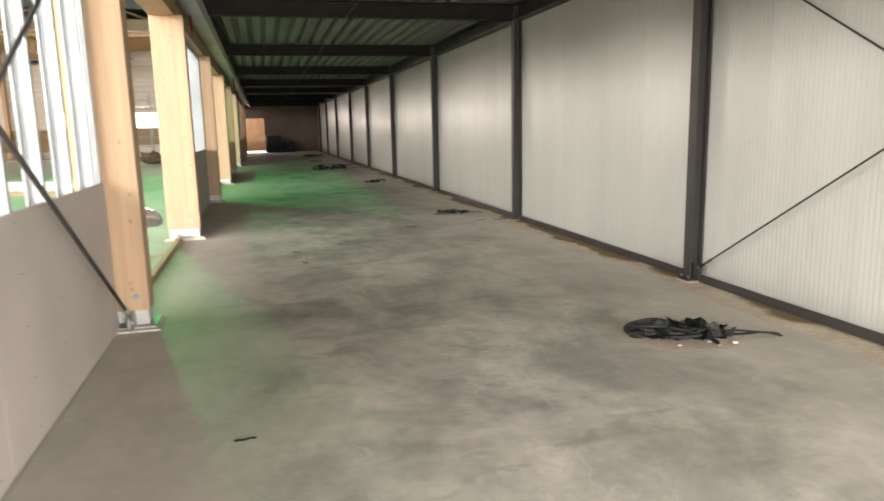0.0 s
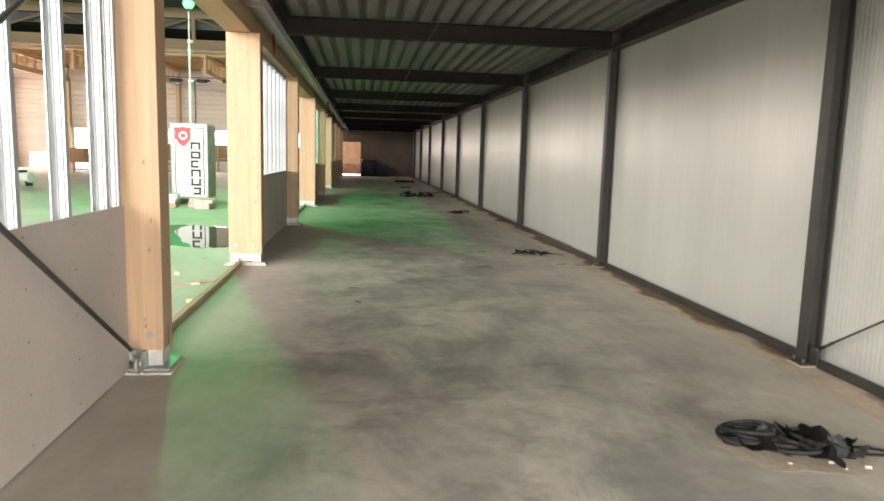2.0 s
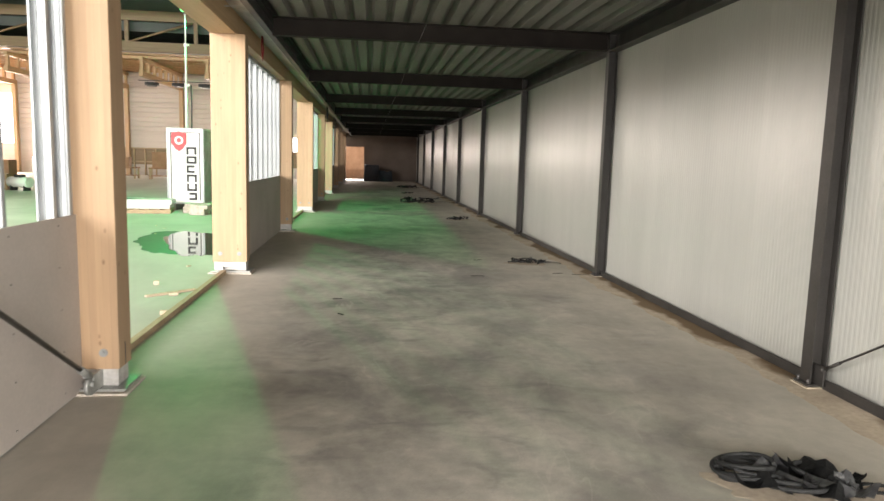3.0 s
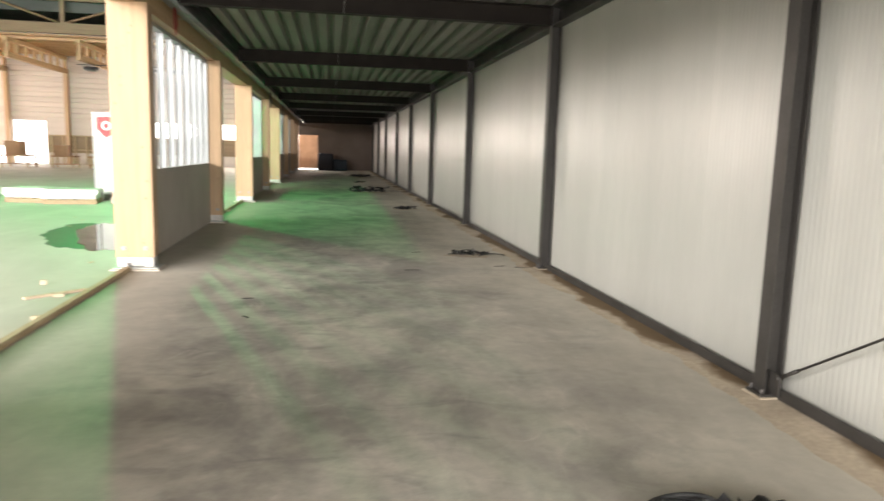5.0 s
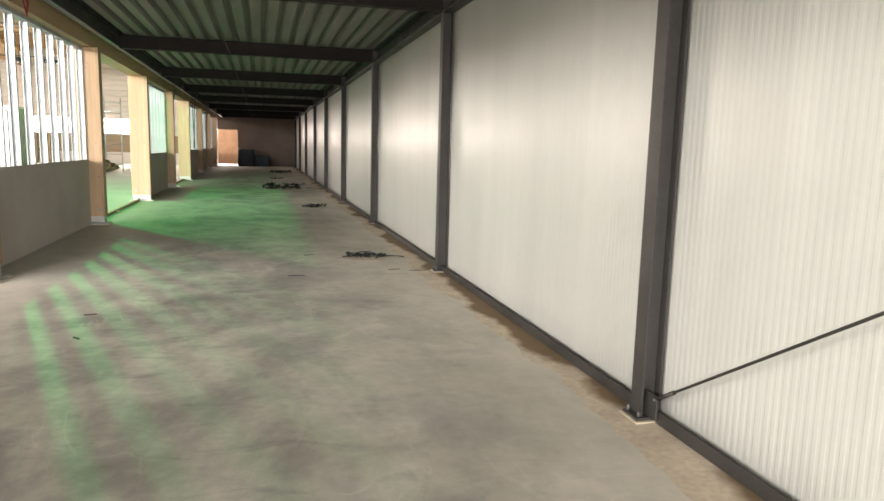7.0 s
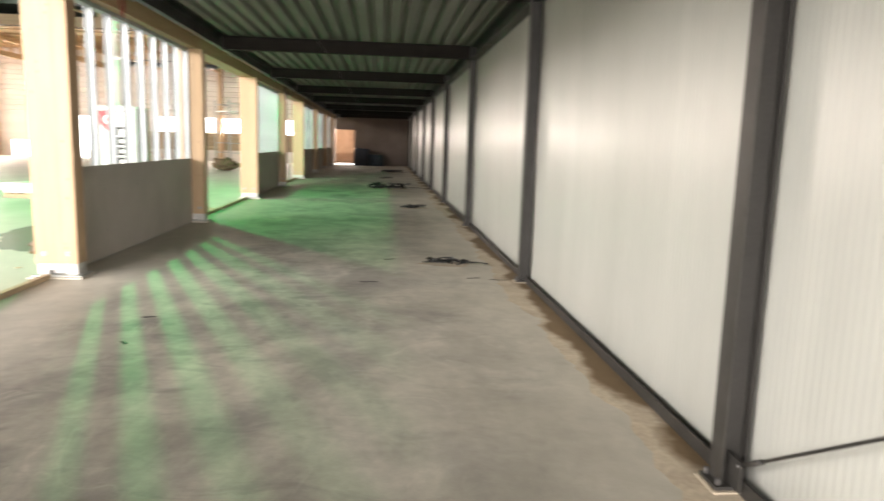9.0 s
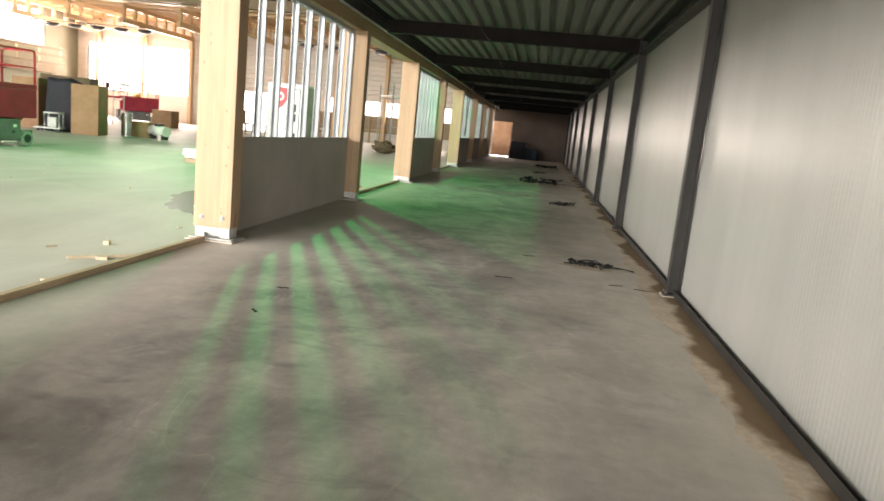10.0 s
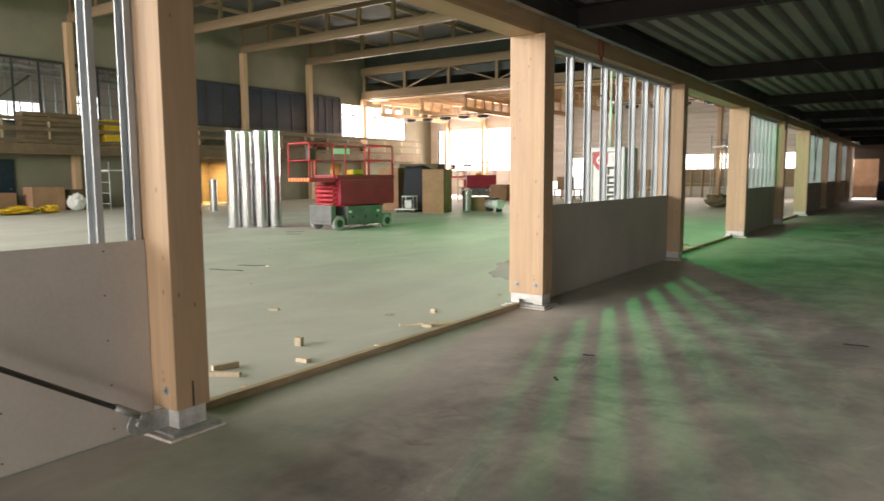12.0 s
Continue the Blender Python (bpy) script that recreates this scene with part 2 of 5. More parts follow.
M_GALV_DULL = material("dull_galvanised", (0.47, 0.48, 0.46), 0.5, 0.6, (0.36, 0.37, 0.35), 4, (1, 1, 1), 50, 0.25, 0.05)
M_SHOE = material("zinc_coated_plate", (0.66, 0.65, 0.63), 0.5, 0.3, (0.5, 0.49, 0.47), 9, (1, 1, 1), 40, 0.2, 0.05)
M_BOARD = material("fibre_gypsum_board", (0.49, 0.445, 0.405), 0.85, 0, (0.44, 0.40, 0.36), 1.4, (1, 1, 1), 45, 0.06, 0.04)
M_MORTAR = material("pale_mortar", (0.62, 0.57, 0.50), 0.9, 0, (0.45, 0.40, 0.34), 14, (1, 1, 1), 60, 0.25, 0.4)
M_SILT = material("dried_silt", (0.46, 0.39, 0.30), 0.92, 0, (0.40, 0.34, 0.26), 2.2, (1, 1, 1), 26, 0.2, 0.35)


def damp_silt():
    """Tan silt, soaked brown in uneven stretches next to the rail."""
    m = material("damp_silt", (0.50, 0.425, 0.32), 0.9, 0, (0.40, 0.335, 0.25), 3.0, (1, 1, 1), 26, 0.2, 0.35)
    t = m.node_tree
    n, ln = t.nodes, t.links
    b = n["Principled BSDF"]
    pos = n.new("ShaderNodeNewGeometry")
    sep = n.new("ShaderNodeSeparateXYZ")
    ln.new(pos.outputs["Position"], sep.inputs[0])
    mp = n.new("ShaderNodeMapping")
    mp.inputs["Scale"].default_value = (0.5, 0.62, 1)
    ln.new(pos.outputs["Position"], mp.inputs["Vector"])
    tx = n.new("ShaderNodeTexNoise")
    tx.inputs["Scale"].default_value, tx.inputs["Detail"].default_value = 1.0, 5
    ln.new(mp.outputs[0], tx.inputs["Vector"])
    near = n.new("ShaderNodeMapRange")
    for k, v in enumerate((3.86, 4.19, -0.14, 0.10), 1):
        near.inputs[k].default_value = v
    ln.new(sep.outputs[0], near.inputs[0])
    add = n.new("ShaderNodeMath")
    ln.new(tx.outputs[0], add.inputs[0])
    ln.new(near.outputs[0], add.inputs[1])
    wet = n.new("ShaderNodeMapRange")
    for k, v in enumerate((0.485, 0.545, 0.0, 0.92), 1):
        wet.inputs[k].default_value = v
    ln.new(add.outputs[0], wet.inputs[0])
    mix = n.new("ShaderNodeMixRGB")
    mix.inputs[2].default_value = (0.125, 0.078, 0.032, 1)
    ln.new(wet.outputs[0], mix.inputs[0])
    ln.new(b.inputs["Base Color"].links[0].from_socket, mix.inputs[1])
    ln.new(mix.outputs[0], b.inputs["Base Color"])
    return m


M_SILT_DAMP = damp_silt()
M_RUBBER = material("black_rubber", (0.016, 0.017, 0.017), 0.6, 0, (0.032, 0.033, 0.033), 12, (1, 1, 1), 50, 0.3, 0.25, ior=1.3)
M_FOIL = material("grey_film", (0.16, 0.165, 0.165), 0.35, 0, (0.08, 0.08, 0.085), 14, (1, 1, 1), 40, 0.3, 0.3)
M_WHITE = material("white_painted_sheet", (0.78, 0.79, 0.77), 0.4, 0, (0.72, 0.73, 0.71), 2, (1, 1, 1), 30, 0.05, 0.02)
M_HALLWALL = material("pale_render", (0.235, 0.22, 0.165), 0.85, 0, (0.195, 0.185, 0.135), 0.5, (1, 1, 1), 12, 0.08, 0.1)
M_CLAD = material("ribbed_cladding", (0.64, 0.575, 0.53), 0.55, 0, (0.56, 0.50, 0.46), 0.7, (0.2, 1, 3), 14, 0.08, 0.03)
M_ENDWALL = material("brown_block_wall", (0.16, 0.125, 0.105), 0.85, 0, (0.12, 0.095, 0.08), 0.8, (1, 1, 1), 20, 0.15, 0.1)
M_GLAZE = material("dark_glazing", (0.05, 0.06, 0.085), 0.12, 0, (0.075, 0.085, 0.11), 0.6, (1, 1, 1), 10, 0.1, 0)
M_GLASS = material("clear_glass", (0.9, 0.92, 0.92), 0.03, 0, (0.86, 0.88, 0.88), 1.2, (1, 1.5, 0.5), 10, 0.05, 0, rough_var=0.02)
M_GLASS.node_tree.nodes["Principled BSDF"].inputs["Transmission Weight"].default_value = 1.0
M_FRAME = material("black_window_frame", (0.03, 0.03, 0.032), 0.4, 0, (0.04, 0.04, 0.042), 3, (1, 1, 1), 30, 0.1, 0.02)
M_RED = material("red_machine_paint", (0.34, 0.02, 0.05), 0.45, 0, (0.27, 0.016, 0.04), 2.5, (1, 1, 1), 30, 0.15, 0.03)
M_REDRAIL = material("bright_red_paint", (0.50, 0.042, 0.055), 0.4, 0, (0.42, 0.036, 0.046), 4, (1, 1, 1), 30, 0.1, 0.02)
M_CHASSIS = material("grey_chassis_paint", (0.16, 0.17, 0.165), 0.5, 0, (0.11, 0.115, 0.11), 3, (1, 1, 1), 30, 0.2, 0.05)
M_TYRE = material("pale_grey_tyre", (0.40, 0.40, 0.38), 0.8, 0, (0.30, 0.30, 0.285), 8, (1, 1, 1), 40, 0.2, 0.1)
M_DARK = material("dark_plastic", (0.03, 0.032, 0.034), 0.5, 0, (0.045, 0.047, 0.05), 5, (1, 1, 1), 40, 0.2, 0.05)
M_BLUE = material("blue_tarp", (0.012, 0.026, 0.045), 0.6, 0, (0.01, 0.02, 0.033), 3, (1, 1, 1), 20, 0.3, 0.2)
M_NAVY = material("navy_sheet", (0.010, 0.012, 0.02), 0.7, 0, (0.016, 0.019, 0.028), 3, (1, 1, 1), 20, 0.3, 0.2)
M_CARD = material("brown_cardboard", (0.37, 0.22, 0.13), 0.85, 0, (0.30, 0.175, 0.10), 2.5, (1, 1, 1), 30, 0.12, 0.05, jitter=0.12)
M_CRATE = material("dark_plywood", (0.17, 0.125, 0.075), 0.8, 0, (0.13, 0.095, 0.055), 2.5, (1, 1, 0.4), 24, 0.2, 0.08, jitter=0.12)
M_YELLOW = material("yellow_plastic", (0.70, 0.47, 0.03), 0.5, 0, (0.58, 0.37, 0.02), 3, (1, 1, 1), 30, 0.15, 0.05)
M_LOGO = material("red_print", (0.55, 0.07, 0.08), 0.5, 0, (0.48, 0.06, 0.07), 5, (1, 1, 1), 30, 0.05, 0)
M_INK = material("black_print", (0.02, 0.02, 0.022), 0.5, 0, (0.025, 0.025, 0.027), 5, (1, 1, 1), 30, 0.05, 0)
M_HALLROOF = material("dark_roof_sheet", (0.10, 0.115, 0.11), 0.65, 0.0, (0.08, 0.092, 0.088), 1, (1, 1, 1), 15, 0.15, 0.03)
M_ZINC = material("bright_spiral_duct", (0.66, 0.67, 0.68), 0.2, 0.95, (0.52, 0.53, 0.54), 4, (1, 1, 2), 40, 0.1, 0.02)
M_REDSTRAP = material("red_strap", (0.28, 0.02, 0.025), 0.7, 0, (0.2, 0.015, 0.02), 8, (1, 1, 1), 60, 0.2, 0.1)
M_GROUND = material("outdoor_ground", (0.22, 0.20, 0.17), 0.9, 0, (0.16, 0.15, 0.12), 0.1, (1, 1, 1), 3, 0.2, 0.1)
M_WATER = material("standing_water", (0.035, 0.04, 0.03), 0.03, 0, (0.05, 0.05, 0.04), 1.0, (1, 1, 1), 5, 0.1, 0, rough_var=0.01, ior=1.33)
M_DAMP = material("damp_concrete", (0.055, 0.06, 0.045), 0.5, 0, (0.085, 0.088, 0.068), 1.5, (1, 1, 1), 8, 0.2, 0.05)
M_GLOW = bpy.data.materials.new("beacon_lens")
M_GLOW.use_nodes = True
M_GLOW.node_tree.nodes["Principled BSDF"].inputs["Base Color"].default_value = (0.1, 0.7, 0.3, 1)
M_GLOW.node_tree.nodes["Principled BSDF"].inputs["Emission Color"].default_value = (0.10, 1.0, 0.16, 1)
M_GLOW.node_tree.nodes["Principled BSDF"].inputs["Emission Strength"].default_value = 4.5


# ---------------------------------------------------------------- mesh helpers
def box(bm, x0, x1, y0, y1, z0, z1, bevel=0.0):
    v = [bm.verts.new((x, y, z)) for z in (z0, z1) for y in (y0, y1) for x in (x0, x1)]
    fs = [bm.faces.new([v[i] for i in q]) for q in ((0, 2, 3, 1), (4, 5, 7, 6), (0, 1, 5, 4), (2, 6, 7, 3), (0, 4, 6, 2), (1, 3, 7, 5))]
    if bevel:
        es = list({e for f in fs for e in f.edges})
        bmesh.ops.bevel(bm, geom=es, offset=bevel, segments=2, profile=0.6, affect="EDGES")
    return bm


def rod(bm, a, b, r, seg=10, caps=True):
    a, b = Vector(a), Vector(b)
    d = (b - a).normalized()
    u = d.orthogonal().normalized()
    w = d.cross(u)
    rings = [[bm.verts.new(p + r * (math.cos(2 * math.pi * i / seg) * u + math.sin(2 * math.pi * i / seg) * w)) for i in range(seg)] for p in (a, b)]
    for i in range(seg):
        j = (i + 1) % seg
        f = bm.faces.new((rings[0][i], rings[0][j], rings[1][j], rings[1][i]))
        f.smooth = True
    if caps:
        bm.faces.new(rings[0][::-1])
        bm.faces.new(rings[1])
    return bm


def tube(bm, pts, r, seg=8):
    """A round bar swept along a polyline."""
    pts = [Vector(p) for p in pts]
    rings = []
    for i, p in enumerate(pts):
        d = (pts[min(i + 1, len(pts) - 1)] - pts[max(i - 1, 0)]).normalized()
        u = d.cross(Vector((0.13, 0.21, 0.97))).normalized()
        w = d.cross(u)
        rings.append([bm.verts.new(p + r * (math.cos(2 * math.pi * k / seg) * u + math.sin(2 * math.pi * k / seg) * w)) for k in range(seg)])
    for a, b in zip(rings, rings[1:]):
        for k in range(seg):
            f = bm.faces.new((a[k], a[(k + 1) % seg], b[(k + 1) % seg], b[k]))
            f.smooth = True
    bm.faces.new(rings[0][::-1])
    bm.faces.new(rings[-1])
    return bm


def extrude_profile(bm, prof, axis, a, b):
    """A closed 2D profile swept straight along an axis from a to b."""
    def at(p, s):
        q = list(p)
        q.insert(axis, s)
        return q
    n = len(prof)
    va = [bm.verts.new(at(p, a)) for p in prof]
    vb = [bm.verts.new(at(p, b)) for p in prof]
    for i in range(n):
        bm.faces.new((va[i], va[(i + 1) % n], vb[(i + 1) % n], vb[i]))
    bm.faces.new(va[::-1])
    bm.faces.new(vb)
    bmesh.ops.recalc_face_normals(bm, faces=bm.faces)
    return bm


def h_profile(h, w, tw, tf):
    """An I section, h along the first coordinate, flanges w wide."""
    a, b, c = h / 2, w / 2, tw / 2
    i = a - tf
    return [(-a, -b), (-i, -b), (-i, -c), (i, -c), (i, -b), (a, -b), (a, b), (i, b), (i, c), (-i, c), (-i, b), (-a, b)]


def mesh_of(name, bm, mat):
    me = bpy.data.meshes.new(name)
    bm.to_mesh(me)
    bm.free()
    me.materials.append(mat)
    return me


def part(name, bm, mat, parent=None, label=""):
    ob = new(name, mesh_of(name, bm, mat))
    ob.parent = parent
    if label:
        tagged(ob, label)
    return ob


def thing(name, at, label, category, group="", kind="", rz=0.0):
    ob = new(name)
    ob.matrix_basis = pose(*at, 0, 0, rz)
    ob.empty_display_size = 0.1
    return tagged(ob, label, category, group, kind)


def solid(name, bm, mat, label, category, group="", kind="", at=None, rz=0.0):
    """A thing that is one mesh."""
    ob = part(name, bm, mat)
    if at:
        ob.matrix_basis = pose(*at, 0, 0, rz)
    return tagged(ob, label, category, group, kind)


def B():
    return bmesh.new()


def blob(bm, cx, cy, rx, ry, z, seed, seg=40, rough=0.35, h=0.003):
    """A flat puddle-like patch with an uneven edge, a few millimetres thick."""
    top, low = [], []
    for i in range(seg):
        a = 2 * math.pi * i / seg
        k = 1 + rough * noise.noise((math.cos(a) * 1.5 + seed, math.sin(a) * 1.5, seed * 0.7)) + 0.4 * rough * noise.noise((math.cos(a) * 5, math.sin(a) * 5 + seed, 2.0))
        low.append(bm.verts.new((cx + rx * k * math.cos(a), cy + ry * k * math.sin(a), z)))
        top.append(bm.verts.new((cx + rx * k * 0.97 * math.cos(a), cy + ry * k * 0.97 * math.sin(a), z + h)))
    c = bm.verts.new((cx, cy, z + h))
    for i in range(seg):
        j = (i + 1) % seg
        bm.faces.new((low[i], low[j], top[j], top[i]))
        bm.faces.new((top[i], top[j], c))
    return bm


# ---------------------------------------------------------------- grid of the building
GRID = [-9.8, -4.9, 0.6, 5.95, 10.86, 16.42, 21.95, 27.4, 32.7, 38.95, 44.8, 50.3]
XW, XP = 4.262, 4.178
SOUTH, NORTH, WEST = -14.0, 53.0, -33.0
PSOUTH = -4.4
COL_X0, COL_X1, COL_D = -1.32, -0.865, 0.24
HEAD = 3.20
BEAM0, BEAM1 = 3.22, 3.46

# ---------------------------------------------------------------- large structure
bm = B()
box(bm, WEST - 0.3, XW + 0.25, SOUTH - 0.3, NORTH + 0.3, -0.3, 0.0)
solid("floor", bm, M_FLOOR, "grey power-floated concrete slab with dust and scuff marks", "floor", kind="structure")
bm = B()
box(bm, -600, 600, -600, 600, -0.9, -0.35)
solid("ground", bm, M_GROUND, "bare brown building-site ground outside the hall", "ground", kind="structure")

bm = B()
px, z = -0.50, BEAM1 + 0.006
prof = [(px, z + 0.085)]
while px < XW + 0.05:
    prof += [(px + 0.05, z + 0.085), (px + 0.085, z), (px + 0.215, z), (px + 0.25, z + 0.085)]
    px += 0.25
prof += [(px, z + 0.2), (-0.50, z + 0.2)]
extrude_profile(bm, prof, 1, SOUTH, NORTH)
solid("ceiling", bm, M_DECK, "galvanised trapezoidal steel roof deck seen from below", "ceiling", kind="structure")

# panel wall on the east side
wall_e = thing("wall_east", (0, 0, 0), "wall of pale ribbed sandwich panels between dark steel columns", "wall", kind="structure")
bm = B()
box(bm, XW + 0.10, XW + 0.20, SOUTH, NORTH, 0.0, 3.66)
part("backing", bm, M_PANEL, wall_e)
bm = B()
n_rib = 20
ys = []
for i in range(n_rib):
    y = 0.006 + i * 0.0494
    ys += [(y, 0.0), (y + 0.022, 0.0), (y + 0.027, 0.0010), (y + 0.0444, 0.0010)]
ys.append((0.994, 0.0))
ys = [(0.0, 0.0008)] + ys + [(1.0, 0.0008)]
lo = [bm.verts.new((dx, y, 0.02)) for y, dx in ys]
hi = [bm.verts.new((dx, y, 3.62)) for y, dx in ys]
for i in range(len(ys) - 1):
    bm.faces.new((lo[i], hi[i], hi[i + 1], lo[i + 1]))
panel_mesh = mesh_of("panel", bm, M_PANEL)
for i in range(int(NORTH - SOUTH)):
    p = new("panel", panel_mesh)
    p.location, p.parent = (XW, SOUTH + i, 0), wall_e
bm = B()
extrude_profile(bm, [(XW - 0.075, 0.0), (XW - 0.075, 0.082), (XW - 0.069, 0.082), (XW - 0.069, 0.006), (XW + 0.02, 0.006), (XW + 0.02, 0.0)], 1, SOUTH, NORTH)
solid("base_rail", bm, M_STEEL, "dark steel base rail under the wall panels", "trim", kind="structure")

bm = B()
extrude_profile(bm, [(4.11, 3.20), (4.255, 3.20), (4.255, 3.455), (4.11, 3.455), (4.11, 3.44), (4.24, 3.44), (4.24, 3.215), (4.11, 3.215)], 1, SOUTH, NORTH)
solid("eaves_channel_east", bm, M_STEEL, "dark steel eaves channel along the panel wall", "trim", kind="structure")
bm = B()
extrude_profile(bm, [(-0.52, 3.24), (-0.60, 3.24), (-0.60, 3.46), (-0.52, 3.46), (-0.52, 3.445), (-0.585, 3.445), (-0.585, 3.255), (-0.52, 3.255)], 1, SOUTH, NORTH)
solid("eaves_channel_west", bm, M_STEEL, "dark steel edge channel carrying the deck", "trim", kind="structure")
bm = B()
box(bm, -0.985, -0.50, SOUTH, NORTH, 3.49, 3.72)
solid("roof_edge", bm, M_STEEL, "dark closed roof edge above the soffit", "trim", kind="structure")
soffit = thing("soffit", (0, 0, 0), "galvanised sheet soffit between timber header and steel channel", "trim", kind="structure")
y = SOUTH
while y < NORTH - 0.1:
    e = min(y + 3.0, NORTH)
    bm = B()
    extrude_profile(bm, [(-0.98, 3.475), (-0.60, 3.40), (-0.60, 3.405), (-0.98, 3.48)], 1, y + 0.003, e - 0.003)
    box(bm, -0.98, -0.60, e - 0.02, e + 0.015, 3.398, 3.402)
    part("sheet", bm, M_GALV_DULL, soffit)
    y = e

# end walls
bm = B()
box(bm, 0.38, XW + 0.2, NORTH - 0.2, NORTH, 0, 3.7)
box(bm, -0.95, 0.38, NORTH - 0.2, NORTH, 2.45, 3.7)
solid("wall_north", bm, M_ENDWALL, "dark brown end wall of the covered passage", "wall", kind="structure")
bm = B()
box(bm, -0.95, -0.8, PSOUTH - 0.2, PSOUTH, 0, 3.7)
box(bm, 4.05, XW + 0.2, PSOUTH - 0.2, PSOUTH, 0, 3.7)
box(bm, -0.8, 4.05, PSOUTH - 0.2, PSOUTH, 2.45, 3.7)
solid("wall_south", bm, M_HALLWALL, "rendered wall with a wide open doorway to daylight", "wall", kind="structure")
# wood-lined room seen past the doorway at the far end
bm = B()
box(bm, -3.0, 2.5, NORTH + 2.6, NORTH + 2.8, 0, 3.0)
solid("wall_lobby", bm, M_CARD, "pale wood-lined wall beyond the far doorway", "wall", kind="structure")


# ---------------------------------------------------------------- steel columns and beams
def steel_column():
    t = thing("steel_column", (XP, 0, 0), "dark primed steel H-section wall column", "column", "steel columns of the panel wall")
    bm = B()
    extrude_profile(bm, h_profile(0.125, 0.122, 0.007, 0.010), 2, 0.03, BEAM1 - 0.01)
    part("shaft", bm, M_STEEL, t)
    bm = B()
    box(bm, -0.10, 0.075, -0.085, 0.085, 0.012, 0.03, 0.003)
    part("base_plate", bm, M_STEEL, t)
    bm = B()
    box(bm, -0.115, 0.07, -0.105, 0.10, 0.0, 0.012, 0.004)
    part("grout_pad", bm, M_SILT, t, "tan mortar bed")
    for sx in (-0.078,):
        for sy in (-0.06, 0.06):
            bm = B()
            rod(bm, (sx, sy, 0.03), (sx, sy, 0.062), 0.011, 6)
            part("anchor_bolt", bm, M_BRACE, t)
    return t


col = steel_column()
col.location.y = GRID[0]
PGRID = GRID[:3] + [5.87, 10.83] + GRID[5:]
for y in PGRID[1:]:
    copy_thing(col, pose(XP, y - 0.012, 0))
bm = B()
extrude_profile(bm, [(p[1], p[0] + (BEAM0 + BEAM1) / 2) for p in h_profile(BEAM1 - BEAM0, 0.15, 0.008, 0.011)], 0, -0.52, XP + 0.06)
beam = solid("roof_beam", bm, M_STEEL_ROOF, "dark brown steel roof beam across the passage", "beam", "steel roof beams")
beam.location = (0, GRID[0], 0)
for y in GRID[1:]:
    copy_thing(beam, pose(0, y, 0))


# ---------------------------------------------------------------- timber columns and header
def timber_column(mat, label):
    t = thing("timber_column", (0, 0, 0), label, "column", "timber columns of the hall")
    w, d = COL_X1 - COL_X0, COL_D
    bm = B()
    box(bm, -w / 2, w / 2, -d / 2, d / 2, 0.155, HEAD - 0.002, 0.006)
    part("post", bm, mat, t)
    bm = B()
    box(bm, w / 2 - 0.13, w / 2 - 0.015, -d / 2 + 0.02, d / 2 - 0.02, 0.035, 0.156, 0.004)
    box(bm, -w / 2 + 0.015, -w / 2 + 0.13, -d / 2 + 0.02, d / 2 - 0.02, 0.035, 0.156, 0.004)
    box(bm, -w / 2 + 0.12, w / 2 - 0.12, -d / 2 + 0.02, -d / 2 + 0.034, 0.085, 0.156)
    box(bm, -w / 2 + 0.02, w / 2 - 0.02, -0.012, 0.012, 0.035, 0.156)
    part("shoe", bm, M_SHOE, t, "pale galvanised steel column shoe")
    bm = B()
    box(bm, -w / 2 - 0.02, w / 2 + 0.05, -d / 2 - 0.06, d / 2 + 0.04, 0.018, 0.036, 0.002)
    part("base_plate", bm, M_GALV_DULL, t)
    bm = B()
    box(bm, -w / 2 - 0.05, w / 2 + 0.075, -d / 2 - 0.10, d / 2 + 0.06, 0.0, 0.018, 0.004)
    part("grout_pad", bm, M_MORTAR, t, "pale mortar bed")
    for bx in (w / 2 - 0.10, -w / 2 + 0.10):
        bm = B()
        rod(bm, (bx, -d / 2 - 0.007, 0.27), (bx, -d / 2, 0.27), 0.028, 14)
        rod(bm, (bx, -d / 2 - 0.018, 0.27), (bx, -d / 2 - 0.007, 0.27), 0.013, 6)
        part("bolt", bm, M_GALV, t)
    bm = B()
    box(bm, w / 2, w / 2 + 0.0015, -0.006, 0.006, 0.16, 0.32)
    part("slot", bm, M_DARK, t)
    return t


CX = (COL_X0 + COL_X1) / 2
tc = timber_column(M_WOOD_Z, "pale spruce glulam column on a galvanised shoe")
tc.location = (CX, GRID[0], 0)
for y in GRID[1:]:
    copy_thing(tc, pose(CX, y - 0.02, 0))
for a, b in zip([SOUTH] + GRID, GRID + [NORTH]):
    bm = B()
    box(bm, COL_X0, -0.985, a + 0.002, b - 0.002, HEAD, HEAD + 0.36, 0.004)
    solid("header_beam", bm, M_WOOD_Y, "spruce glulam header beam over the column row", "beam", "timber header beams")


